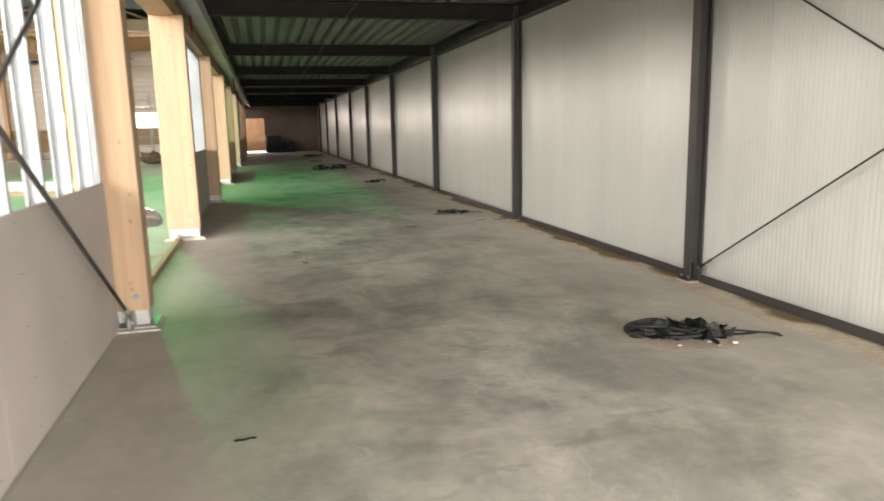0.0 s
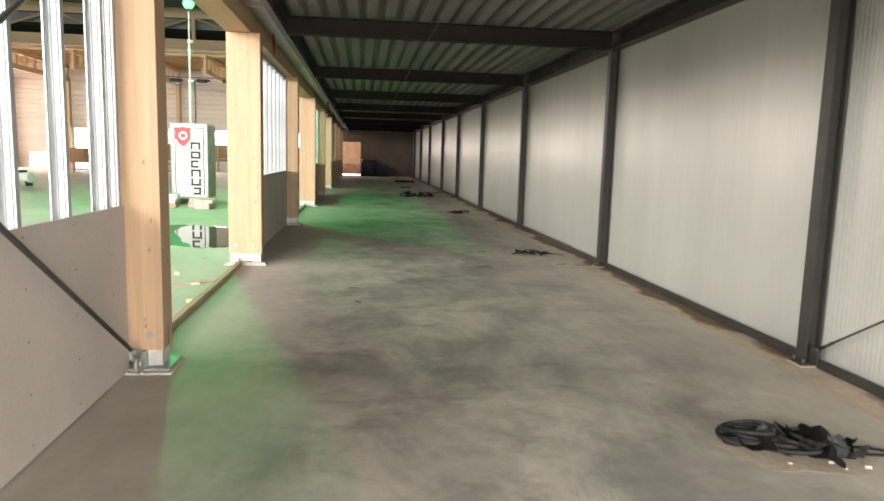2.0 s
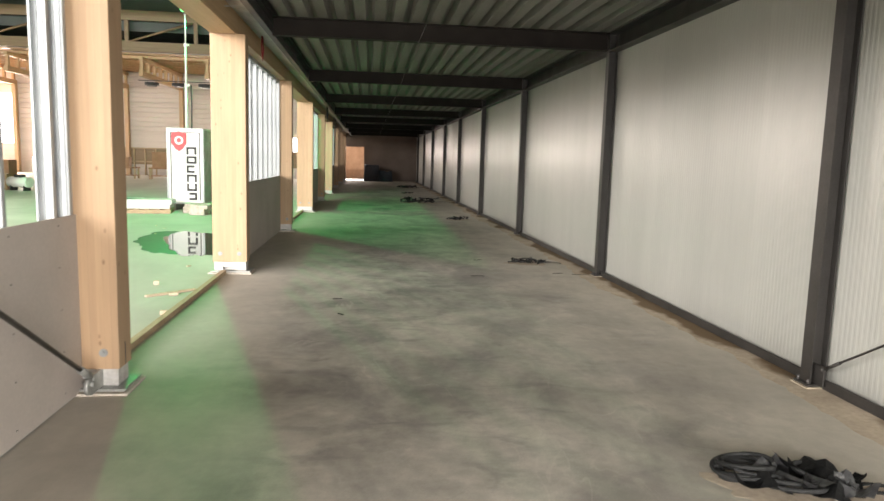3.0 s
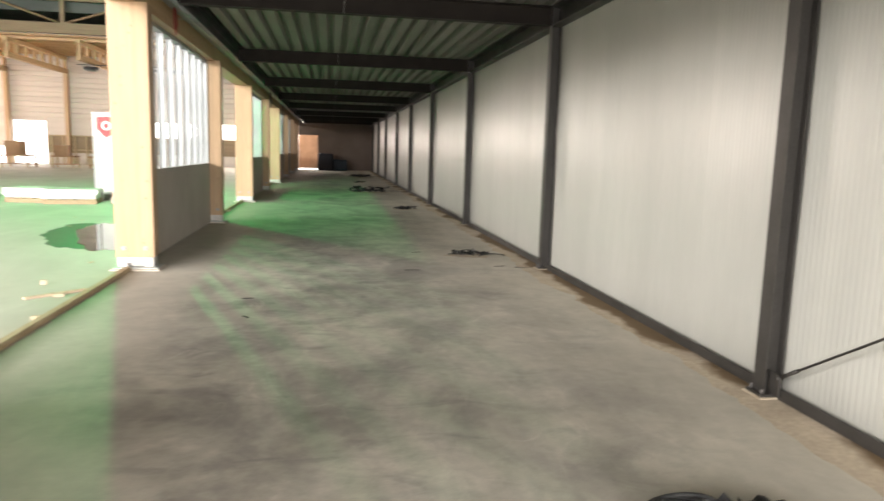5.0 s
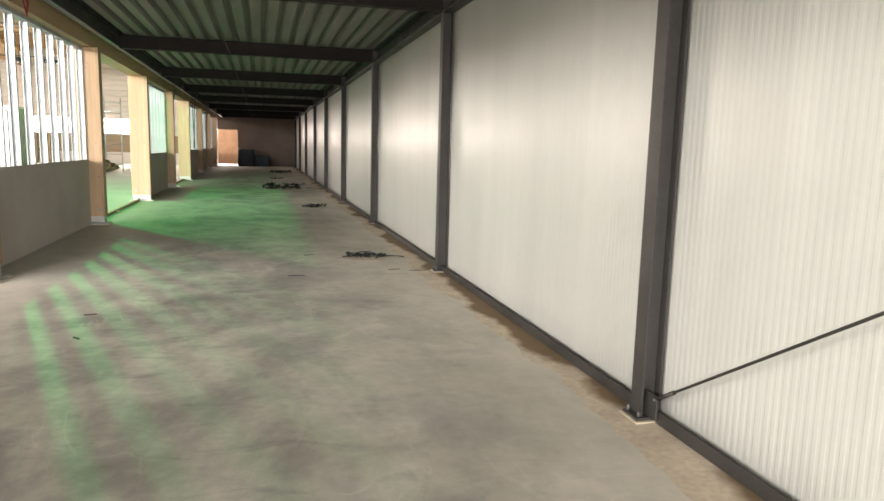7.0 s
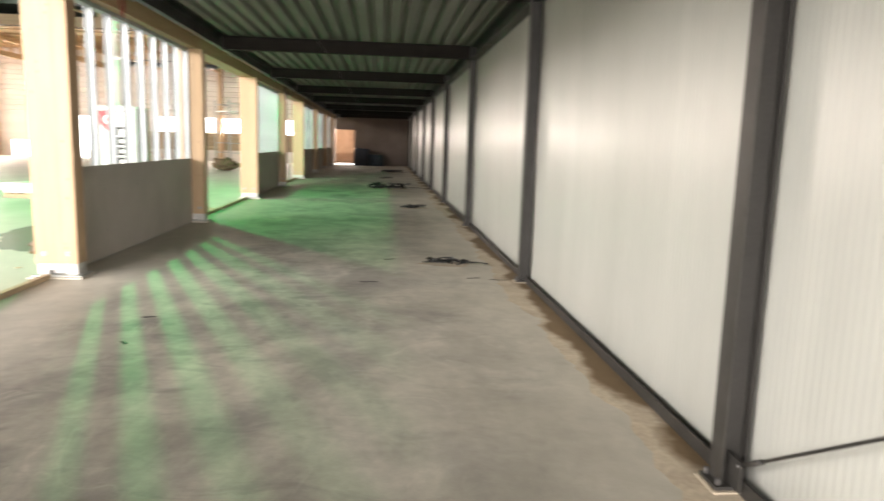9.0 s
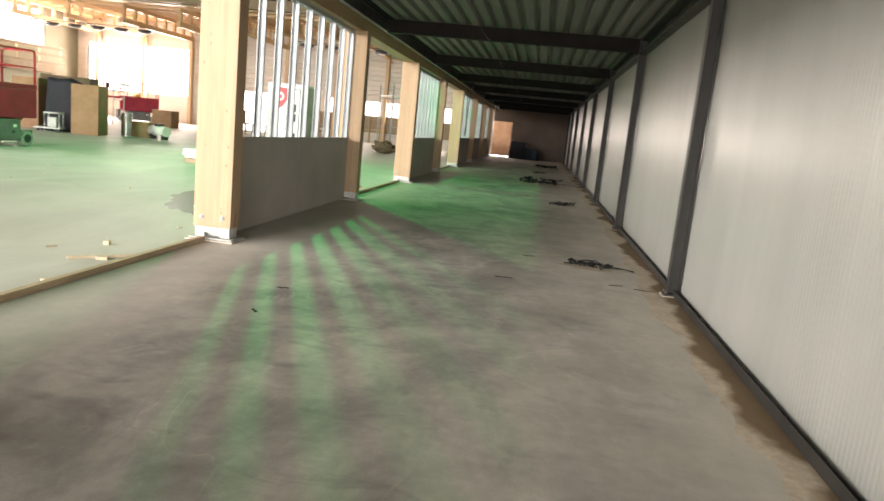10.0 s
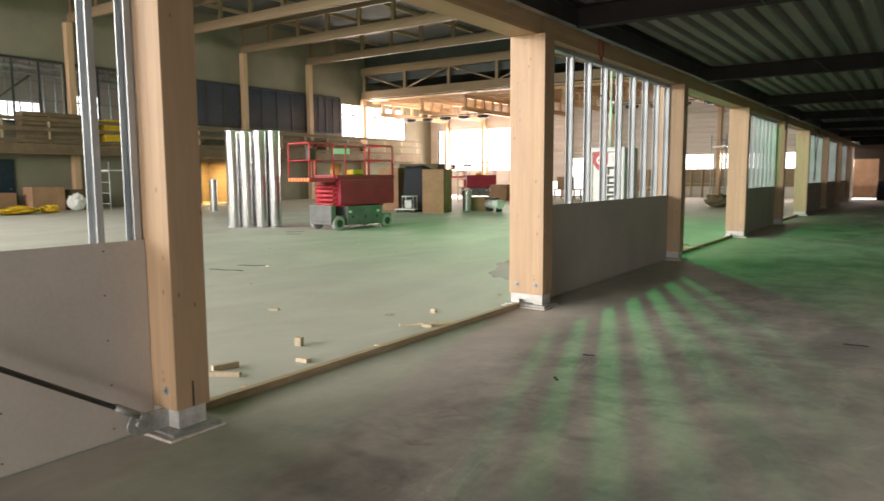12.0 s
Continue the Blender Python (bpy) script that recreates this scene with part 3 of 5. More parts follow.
# ---------------------------------------------------------------- half-clad stud partitions
XB = -1.105
def stud_mesh(z0, z1):
    """A C-section drywall stud: web across the wall, lips on the flanges."""
    bm = B()
    w, f, t, lip = 0.10, 0.042, 0.0025, 0.010
    extrude_profile(bm, [(0, 0), (0, f), (-lip, f), (-lip, f - t), (-t, f - t), (-t, t), (-0.028, t), (-0.033, 0.008), (-0.038, t), (-0.062, t), (-0.067, 0.008), (-0.072, t),
                         (-w + t, t), (-w + t, f - t), (-w + lip, f - t), (-w + lip, f), (-w, f), (-w, 0), (-0.073, 0), (-0.067, 0.0055), (-0.061, 0), (-0.039, 0), (-0.033, 0.0055), (-0.027, 0)], 2, z0, z1)
    for v in bm.verts:
        v.co.y = f - v.co.y
    bmesh.ops.reverse_faces(bm, faces=bm.faces[:])
    return mesh_of("stud", bm, M_GALV)


STUD = stud_mesh(0.05, 3.15)


def partition(y0, y1, label, first=0.62):
    t = thing("stud_partition", (XB - 0.0135, y0, 0), label, "partition", "half-clad stud partitions")
    n = y1 - y0
    screws = B()
    for i in range(int(n / 0.6) + 1):
        for z in (0.08, 0.35, 0.62, 0.89, 1.15):
            if 0.03 + i * 0.6 < n - 0.03:
                yy = 0.035 + i * 0.6 + random.uniform(-0.01, 0.01)
                rod(screws, (0.0135, yy, z), (0.0142, yy, z), 0.0065, 6)
    tagged(part("screw_heads", screws, M_DARK, t), kind="stuff")
    y = 0.0
    while y < n - 0.001:
        e = min(y + 2.6, n)
        bm = B()
        box(bm, 0.001, 0.0135, y + 0.0015, e - 0.0015, 0.012, 1.20, 0.0012)
        part("board", bm, M_BOARD, t, "grey-brown gypsum fibre board")
        y = e
    for z0, z1, nm in ((0.0, 0.045, "bottom_track"), (3.145, 3.198, "top_track")):
        bm = B()
        extrude_profile(bm, [(-0.104, z0), (0.0, z0), (0.0, z1), (-0.002, z1), (-0.002, z0 + 0.003), (-0.102, z0 + 0.003), (-0.102, z1), (-0.104, z1)], 1, 0.002, n - 0.002)
        part(nm, bm, M_GALV, t)
    y = first
    places = [0.02, n - 0.055]
    while y < n - 0.14:
        places.append(y)
        y += 0.6
    for y in places:
        s = new("stud", STUD)
        s.parent, s.location = t, (-0.001, y, 0)
    return t


PLABEL = "grey gypsum board dado with bare galvanised studs above"
D2 = COL_D / 2 + 0.002
for a, b in ((0, 1), (2, 3), (4, 5), (6, 7), (8, 9), (9, 10), (10, 11)):
    partition(GRID[a] + D2 - 0.02, GRID[b] - D2 - 0.02, PLABEL, 0.49 if a == 4 else 0.62)
partition(SOUTH, GRID[0] - D2 - 0.02, PLABEL)

for i in (1, 3, 5, 7):
    bm = B()
    box(bm, -1.19, -1.125, GRID[i] + D2 + 0.09, GRID[i + 1] - D2 - 0.1, 0.0, 0.055, 0.004)
    solid("threshold_batten", bm, M_BATTEN, "sawn softwood batten fixed across the opening", "batten", "threshold battens")


# ---------------------------------------------------------------- cross bracing
def brace(label, x, a, b, r, mat, group):
    """A tension rod in an upright plane with fork ends and a turnbuckle; a and b are (y, z)."""
    t = thing("brace_rod", (x, a[0], a[1]), label, "bracing", group)
    d = Vector((0, b[0] - a[0], b[1] - a[1]))
    u = d.normalized()
    bm = B()
    rod(bm, u * 0.10, d - u * 0.10, r, 10)
    part("rod", bm, mat, t)
    for s, o in ((0, u), (1, -u)):
        p = d * s
        bm = B()
        rod(bm, p + o * 0.03, p + o * 0.2, r * 1.6, 10)
        rod(bm, p + Vector((-0.025, 0, 0)), p + Vector((0.025, 0, 0)), r * 1.7, 10)
        part("fork_end", bm, M_GALV_DULL if mat is M_BRACE else mat, t)
    return t


brace("slender dark steel brace rod in front of the panels", 4.16, (5.72, 0.16), (0.72, 3.18), 0.008, M_STEEL, "wall bracing")
brace("slender dark steel brace rod in front of the panels", 4.19, (5.82, 3.18), (0.72, 0.16), 0.008, M_STEEL, "wall bracing")
brace("stout dark steel brace tube across the half-clad partition", -0.99, (5.66, 0.145), (0.75, 3.22), 0.015, M_BRACE, "partition bracing")
brace("stout dark steel brace tube across the half-clad partition", -1.04, (5.78, 3.16), (0.75, 0.12), 0.015, M_BRACE, "partition bracing")
gusset = B()
box(gusset, -0.012, 0.012, -0.17, 0.16, 0.036, 0.16, 0.006)
rod(gusset, (-0.013, -0.17, 0.105), (0.013, -0.17, 0.105), 0.062, 24)
rod(gusset, (-0.03, -0.16, 0.11), (0.03, -0.16, 0.11), 0.022, 8)
solid("gusset_plate", gusset, M_GALV_DULL, "galvanised gusset plate holding the brace end", "bracing", at=(-0.99, 5.79, 0))
gusset = B()
box(gusset, -0.008, 0.008, -0.16, 0.0, 0.03, 0.18, 0.004)
solid("gusset_plate", gusset, M_STEEL, "dark steel gusset plate holding the brace end", "bracing", at=(4.165, 5.87, 0))

# ---------------------------------------------------------------- hall shell
bm = B()
box(bm, WEST - 0.3, -0.99, SOUTH, 44.5, 11.3, 11.5)
box(bm, WEST - 0.3, -0.99, 44.5, NORTH + 0.2, 8.6, 8.8)
box(bm, WEST - 0.3, -0.99, 44.4, 44.5, 8.6, 11.3)
solid("hall_roof", bm, M_HALLROOF, "dark profiled roof sheets over the timber trusses", "ceiling", kind="structure")
# wall above the covered passage
bm = B()
box(bm, -1.31, -0.99, SOUTH, NORTH, HEAD + 0.365, 11.3)
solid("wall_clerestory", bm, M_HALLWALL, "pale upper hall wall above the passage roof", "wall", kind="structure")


def wall_with_holes(name, axis, at0, at1, lo, hi, z0, z1, holes, mat, label):
    """A wall along x (axis 0) or y (axis 1) with real rectangular openings (a, b, za, zb)."""
    wall = thing(name, (0, 0, 0), label, "wall", kind="structure")
    def slab(a, b, za, zb):
        if b - a > 0.001 and zb - za > 0.001:
            bm = B()
            if axis == 0:
                box(bm, a, b, at0, at1, za, zb)
            else:
                box(bm, at0, at1, a, b, za, zb)
            part("wall_section", bm, mat, wall)
    edge = lo
    for a, b, za, zb in sorted(holes):
        slab(edge, a, z0, z1)
        slab(a, b, z0, za)
        slab(a, b, zb, z1)
        edge = b
    slab(edge, hi, z0, z1)
    return wall


back_holes = [(-32.2, -31.4, 2.0, 5.4), (-30.95, -27.65, 2.0, 5.4), (-27.25, -23.95, 2.0, 5.4), (-22.9, -20.4, 0.0, 1.1), (-19.8, -17.75, 0.0, 2.85), (-13.4, -9.2, 1.95, 2.95), (-8.7, -3.8, 1.95, 2.95), (-3.3, -1.4, 1.95, 2.95)]
wall_with_holes("wall_hall_north", 0, NORTH - 0.02, NORTH + 0.16, WEST, -0.95, 0, 8.6, back_holes, M_CLAD, "pale horizontally ribbed cladding with daylight openings")
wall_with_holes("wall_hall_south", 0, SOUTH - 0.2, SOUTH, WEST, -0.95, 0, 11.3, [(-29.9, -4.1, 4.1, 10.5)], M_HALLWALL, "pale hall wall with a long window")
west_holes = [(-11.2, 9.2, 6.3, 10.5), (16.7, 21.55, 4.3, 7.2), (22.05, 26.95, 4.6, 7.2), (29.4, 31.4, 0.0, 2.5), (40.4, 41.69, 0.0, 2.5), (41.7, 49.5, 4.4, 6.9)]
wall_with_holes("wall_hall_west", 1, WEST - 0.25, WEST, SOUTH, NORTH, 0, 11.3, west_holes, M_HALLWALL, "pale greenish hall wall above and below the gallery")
# ribs of the north cladding
clad = thing("cladding", (0, 0, 0), "horizontal pale cladding boards on the back wall", "wall", kind="structure")
for i in range(16):
    z0 = 3.1 + 0.34 * i
    bm = B()
    extrude_profile(bm, [(NORTH - 0.021, z0), (NORTH - 0.055, z0 + 0.03), (NORTH - 0.055, z0 + 0.28), (NORTH - 0.021, z0 + 0.31)], 0, -23.6, -1.35)
    part("plank", bm, M_CLAD, clad)
bm = B()
box(bm, -17.7, -1.4, NORTH - 0.06, NORTH - 0.02, 0.75, 1.9)
solid("wall_lining", bm, M_WOOD_DIM, "bare wood lining below the strip window", "wall", kind="structure")
for i in range(8):
    bm = B()
    box(bm, -0.12, 0.12, NORTH - 0.42, NORTH - 0.065, 0, 6.018, 0.006)
    solid("wall_post", bm, M_WOOD_Z, "timber post carrying a beam at the back wall", "column", "posts along the back wall", at=(-31.16 + i * 3.72, 0, 0))


# ---------------------------------------------------------------- hall trusses
def truss(y, z, depth, x0, x1, chord, diag, step):
    t = thing("roof_truss", (0, y, z), "long timber roof truss spanning the hall, dimmed in its colour", "truss", "hall roof trusses")
    for za in (0, depth - chord):
        bm = B()
        box(bm, x0, x1, -0.10, 0.10, za, za + chord, 0.006)
        part("chord", bm, M_WOOD_DIM, t)
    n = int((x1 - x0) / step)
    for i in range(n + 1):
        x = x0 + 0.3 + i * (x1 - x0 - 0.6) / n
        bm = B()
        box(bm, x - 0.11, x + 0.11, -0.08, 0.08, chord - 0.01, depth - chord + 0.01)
        part("web_post", bm, M_WOOD_DIM, t)
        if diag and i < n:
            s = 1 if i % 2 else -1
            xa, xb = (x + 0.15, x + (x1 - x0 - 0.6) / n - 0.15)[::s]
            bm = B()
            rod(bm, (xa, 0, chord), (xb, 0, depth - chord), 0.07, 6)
            part("diagonal", bm, M_WOOD_DIM, t)
    return t


base_truss = truss(GRID[0], 9.25, 1.9, WEST + 0.1, -1.33, 0.48, False, 2.3)
for y in (GRID[1], GRID[2], GRID[3], GRID[4], GRID[5], GRID[6], 27.2, 32.65, 38.3):
    copy_thing(base_truss, pose(0, y, 9.25))
truss(43.9, 7.38, 2.3, WEST + 0.1, -1.33, 0.56, True, 3.6)


def open_web_joist(x):
    """A timber joist running north: two chords with upright webs between them."""
    t = thing("roof_joist", (x, 44.02, 6.02), "warm-lit open-web timber joist over the low back bay", "joist", "back bay roof joists")
    length = NORTH - 0.07 - 44.02
    for z0, z1 in ((0.0, 0.30), (0.90, 1.12)):
        bm = B()
        box(bm, -0.12, 0.12, 0.0, length, z0, z1, 0.006)
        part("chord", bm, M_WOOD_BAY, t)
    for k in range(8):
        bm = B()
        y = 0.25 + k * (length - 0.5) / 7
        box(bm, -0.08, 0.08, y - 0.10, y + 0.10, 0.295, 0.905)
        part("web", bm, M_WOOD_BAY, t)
    return t


joist = open_web_joist(-31.16)
for i in range(1, 8):
    copy_thing(joist, pose(-31.16 + i * 3.72, 44.02, 6.02))
for i in range(7):
    bm = B()
    box(bm, WEST + 0.1, -1.33, -0.05, 0.05, 0.0, 0.16, 0.004)
    solid("purlin", bm, M_WOOD_BAY, "pale timber purlin under the low back bay boarding", "joist", "back bay purlins", at=(0, 45.1 + 1.2 * i, 7.142))
bm = B()
box(bm, WEST + 0.1, -1.33, 44.2, NORTH - 0.03, 7.304, 7.36)
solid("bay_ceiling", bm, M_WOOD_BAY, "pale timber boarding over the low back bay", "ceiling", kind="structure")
for i in range(8):
    bm = B()
    box(bm, -0.07, 0.07, SOUTH, 43.7, 0, 0.18)
    solid("roof_batten", bm, M_BATTEN, "pale timber purlin under the hall roof", "joist", "hall roof purlins", at=(-31 + 4.1 * i, 0, 11.115))
for y in (16.42, 21.8, 27.2, 32.65, 38.3, 43.9):
    bm = B()
    box(bm, -0.02, 0.34, -0.16, 0.16, 0, 9.25 if y < 40 else 7.37, 0.006)
    solid("hall_column", bm, M_WOOD_Z, "tall pale timber column against the gallery", "column", "gallery columns", at=(WEST + 0.05, y, 0))

# gallery
bm = B()
box(bm, WEST, WEST + 1.1, 10, 50.2, 2.78, 3.2)
box(bm, WEST, WEST + 1.2, 10, 50.2, 2.70, 2.78)
solid("gallery_slab", bm, M_CRATE, "grey-brown gallery floor edge along the hall wall", "gallery", kind="structure")
gal = thing("gallery_glazing", (0, 0, 0), "dark glazed gallery screens in black frames", "window", kind="structure")
for y0, y1 in ((16.7, 21.55), (22.05, 26.95), (27.45, 32.4), (32.9, 38.05), (38.6, 41.5)):
    clear = y0 < 25
    z0 = 4.34 if y0 < 20 else 4.64 if clear else 4.75
    n = 4
    for i in range(n):
        bm = B()
        a, c = y0 + (y1 - y0) * i / n + 0.03, y0 + (y1 - y0) * (i + 1) / n - 0.03
        box(bm, WEST + 0.03, WEST + 0.042, a, c, z0, 7.2)
        p = part("pane", bm, M_GLASS if clear else M_GLAZE, gal)
        p.visible_shadow = not clear
    for i in range(n + 1):
        bm = B()
        yy = y0 + (y1 - y0) * i / n
        box(bm, WEST + 0.005, WEST + 0.09, yy - 0.045, yy + 0.045, z0 - 0.05, 7.25, 0.004)
        part("mullion", bm, M_FRAME, gal)
    for za, zb in ((7.2, 7.32), (z0 - 0.1, z0 - 0.02)):
        bm = B()
        box(bm, WEST + 0.005, WEST + 0.10, y0, y1, za, zb, 0.004)
        part("rail", bm, M_FRAME, gal)

# room behind the clear gallery panes, with its own low window
RX0, RX1, RY0, RY1 = WEST - 3.9, WEST - 0.255, 15.9, 27.4
wall_with_holes("wall_gallery_room", 1, RX0 - 0.2, RX0, RY0, RY1, 4.2, 7.6, [(18.4, 22.2, 4.3, 5.6), (24.2, 25.6, 4.9, 6.2)], M_CLAD, "bare rear wall of the gallery room with low windows")
bm = B()
box(bm, RX0 - 0.2, RX1, RY0 - 0.2, RY0, 4.2, 7.6)
box(bm, RX0 - 0.2, RX1, RY1, RY1 + 0.2, 4.2, 7.6)
box(bm, RX0 - 0.2, RX1, RY0 - 0.2, RY1 + 0.2, 7.6, 7.8)
box(bm, RX0 - 0.2, RX1, RY0 - 0.2, RY1 + 0.2, 4.0, 4.2)
solid("gallery_room", bm, M_CLAD, "bare plastered room behind the gallery glazing", "room", kind="structure")
frame_wall = thing("stud_frame", (WEST - 2.2, 16.2, 4.2), "bare galvanised stud frame inside the gallery room", "partition")
for i in range(19):
    bm = B()
    box(bm, -0.04, 0.04, i * 0.6 - 0.025, i * 0.6 + 0.025, 0.0, 3.398)
    part("stud", bm, M_GALV, frame_wall)
for z in (0.0, 1.35, 2.3):
    bm = B()
    box(bm, 0.042, 0.07, -0.1, 11.0, z, z + 0.07)
    part("cross_rail", bm, M_GALV, frame_wall)
for z, x, r in ((7.05, -0.9, 0.11), (6.78, -1.35, 0.07)):
    pipe = thing("ceiling_pipe", (WEST + x, RY0 + 0.1, z), "grey pipe hung under the gallery room ceiling", "pipe", "pipes in the gallery room")
    bm = B()
    rod(bm, (0, 0, 0), (0, RY1 - RY0 - 0.2, 0), r, 12)
    part("pipe_run", bm, M_GALV_DULL, pipe)
    for k in range(6):
        bm = B()
        rod(bm, (0, 0.8 + 1.9 * k, r), (0, 0.8 + 1.9 * k, 7.598 - z), 0.012, 6)
        part("hanger", bm, M_DARK, pipe)
bm = B()
rod(bm, (0, 0, 0), (0.5, 2.9, 2.4), 0.05, 8)
solid("prop", bm, M_CRATE, "raking timber prop inside the gallery room", "prop", at=(WEST - 1.3, 17.4, 4.2))

d = thing("door_under_gallery", (WEST, 17.45, 0), "closed dark blue steel door under the gallery", "door", kind="structure")
bm = B()
box(bm, 0.012, 0.055, 0.06, 1.44, 0.01, 2.40, 0.004)
part("leaf", bm, M_BLUE, d)
for y0, y1, z0, z1 in ((0.0, 0.055, 0.0, 2.46), (1.445, 1.50, 0.0, 2.46), (0.056, 1.444, 2.405, 2.46)):
    bm = B()
    box(bm, 0.003, 0.075, y0, y1, z0, z1, 0.003)
    part("door_frame", bm, M_FRAME, d)
bm = B()
tube(bm, [(0.056, 1.32, 1.05), (0.10, 1.32, 1.05), (0.10, 1.20, 1.05)], 0.011, 8)
part("door_handle", bm, M_GALV, d)

# mullions of the bright gallery window and of the back windows
gw = thing("window_gallery", (0, 0, 0), "dark-framed window full of daylight at the gallery end", "window", kind="structure")
for i in range(7):
    yy = 41.78 + i * (49.42 - 41.78) / 6
    bm = B()
    box(bm, WEST - 0.12, WEST - 0.05, yy - 0.045, yy + 0.045, 4.4, 6.9, 0.004)
    part("mullion", bm, M_FRAME, gw)
bm = B()
box(bm, WEST - 0.115, WEST - 0.055, 41.82, 49.4, 6.12, 6.19)
part("transom", bm, M_FRAME, gw)
for a, c, za, zb in back_holes:
    if za < 1:
        continue
    bw = thing("window_back", (0, 0, 0), "dark-framed daylight window in the back wall", "window", kind="structure")
    n = 2 if za == 2.0 else 4
    for i in range(n + 1):
        xx = a + 0.03 + (c - a - 0.06) * i / n
        bm = B()
        box(bm, xx - 0.03, xx + 0.03, NORTH + 0.05, NORTH + 0.11, za, zb, 0.003)
        part("mullion", bm, M_FRAME, bw)

# bright overcast sky beyond the openings
M_SKY = bpy.data.materials.new("overcast_backdrop")
M_SKY.use_nodes = True
nt = M_SKY.node_tree
nt.nodes.remove(nt.nodes["Principled BSDF"])
em = nt.nodes.new("ShaderNodeEmission")
em.inputs[0].default_value, em.inputs[1].default_value = (1.0, 0.96, 0.93, 1), 5.0
nt.links.new(em.outputs[0], nt.nodes["Material Output"].inputs[0])
bm = B()
box(bm, -60, 12, NORTH + 6, NORTH + 6.1, -0.3, 16)
solid("backdrop", bm, M_SKY, "bright overcast sky beyond the back wall", "sky", kind="structure")
bm = B()
box(bm, WEST - 9.1, WEST - 9, -30, NORTH + 5.9, -0.3, 16)
solid("backdrop", bm, M_SKY, "bright overcast sky beyond the gallery", "sky", kind="structure")
bm = B()
for y0, y1 in ((28.6, 32.2), (39.4, 45.0)):
    box(bm, WEST - 3.2, WEST - 3.0, y0, y1, 0, 2.7)
    box(bm, WEST - 3.0, WEST - 0.25, y0 - 0.1, y0, 0, 2.7)
    box(bm, WEST - 3.0, WEST - 0.25, y1, y1 + 0.1, 0, 2.7)
    box(bm, WEST - 3.2, WEST - 0.25, y0 - 0.1, y1 + 0.1, 2.7, 2.8)
    box(bm, WEST - 3.2, WEST - 0.25, y0 - 0.1, y1 + 0.1, -0.1, 0.0)
solid("side_rooms", bm, M_WOOD_DIM, "lamp-lit side rooms under the gallery", "room", kind="structure")

# ================================================================ things in the hall
# surveillance tower with beacon
def security_tower(at):
    t = thing("security_tower", at, "white security cabinet with tall mast and lit green beacon", "security tower")
    W, D, H0, H1 = 1.02, 1.05, 0.16, 2.33
    bm = B()
    box(bm, -W / 2, W / 2, 0, D, H0, H1, 0.012)
    body = part("cabinet", bm, M_WHITE, t, "white sheet-metal cabinet")
    for x0, x1, z0, z1 in ((-W / 2, W / 2, H1 - 0.05, H1), (-W / 2, W / 2, H0, H0 + 0.05), (-W / 2, -W / 2 + 0.05, H0 + 0.05, H1 - 0.05), (W / 2 - 0.05, W / 2, H0 + 0.05, H1 - 0.05)):
        bm = B()
        box(bm, x0, x1, -0.018, -0.001, z0, z1, 0.003)
        part("edge_profile", bm, M_GALV, body, "aluminium edge profile")
    bm = B()
    for x0, x1 in ((-W / 2 + 0.10, -W / 2 + 0.125), (W / 2 - 0.125, W / 2 - 0.10)):
        box(bm, x0, x1, -0.006, -0.001, H0 + 0.12, H1 - 0.12)
    box(bm, -W / 2 + 0.125, W / 2 - 0.125, -0.006, -0.001, H1 - 0.14, H1 - 0.12)
    part("seal", bm, M_INK, body, "dark door seal lines")
    # grey skin over the white flank paints in the shade of that side
    bm = B()
    box(bm, W / 2 + 0.001, W / 2 + 0.012, 0.04, D - 0.04, H0 + 0.05, H1 - 0.05, 0.003)
    part("side_panel", bm, M_GALV_DULL, body, "side panel coloured grey for the shade on that side")
    # shield emblem and lettering as plain shapes
    bm = B()
    v = [(-0.20, 0.20), (0, 0.25), (0.20, 0.20), (0.20, -0.06), (0.10, -0.20), (0, -0.27), (-0.10, -0.20), (-0.20, -0.06)]
    lo = [bm.verts.new((-0.17 + a * 1.05, -0.003, 1.96 + b * 1.1)) for a, b in v]
    hi = [bm.verts.new((-0.17 + a * 1.05, -0.007, 1.96 + b * 1.1)) for a, b in v]
    bm.faces.new(hi)
    for i in range(8):
        bm.faces.new((lo[i], lo[(i + 1) % 8], hi[(i + 1) % 8], hi[i]))
    bmesh.ops.recalc_face_normals(bm, faces=bm.faces)
    part("emblem", bm, M_LOGO, body, "faded red shield emblem")
    bm = B()
    rod(bm, (-0.17, -0.007, 1.98), (-0.17, -0.010, 1.98), 0.12, 24)
    part("emblem_ring", bm, M_WHITE, body)
    bm = B()
    rod(bm, (-0.17, -0.010, 1.98), (-0.17, -0.013, 1.98), 0.065, 20)
    part("emblem_dot", bm, M_LOGO, body)
    z = 1.80
    sides = ((1, 1, 0, 1), (1, 1, 1, 1), (1, 0, 1, 1), (1, 1, 0, 1), (1, 1, 1, 0), (0, 1, 1, 1))
    for lo_x, hi_x, bottom, upper in sides:
        h = 0.215
        bm = B()
        if lo_x:
            box(bm, 0.03, 0.09, -0.006, -0.001, z - h, z)
        if hi_x:
            box(bm, 0.25, 0.31, -0.006, -0.001, z - h, z)
        if bottom:
            box(bm, 0.091, 0.249, -0.006, -0.001, z - h, z - h + 0.062)
        if upper:
            box(bm, 0.091, 0.249, -0.006, -0.001, z - 0.062, z)
        part("letter_bar", bm, M_INK, body)
        z -= h + 0.045
    bm = B()
    box(bm, 0.14, 0.155, -0.005, -0.001, 1.92, 2.10)
    box(bm, 0.19, 0.20, -0.005, -0.001, 1.92, 2.10)
    part("letter_bar", bm, M_GALV_DULL, body)
    bm = B()
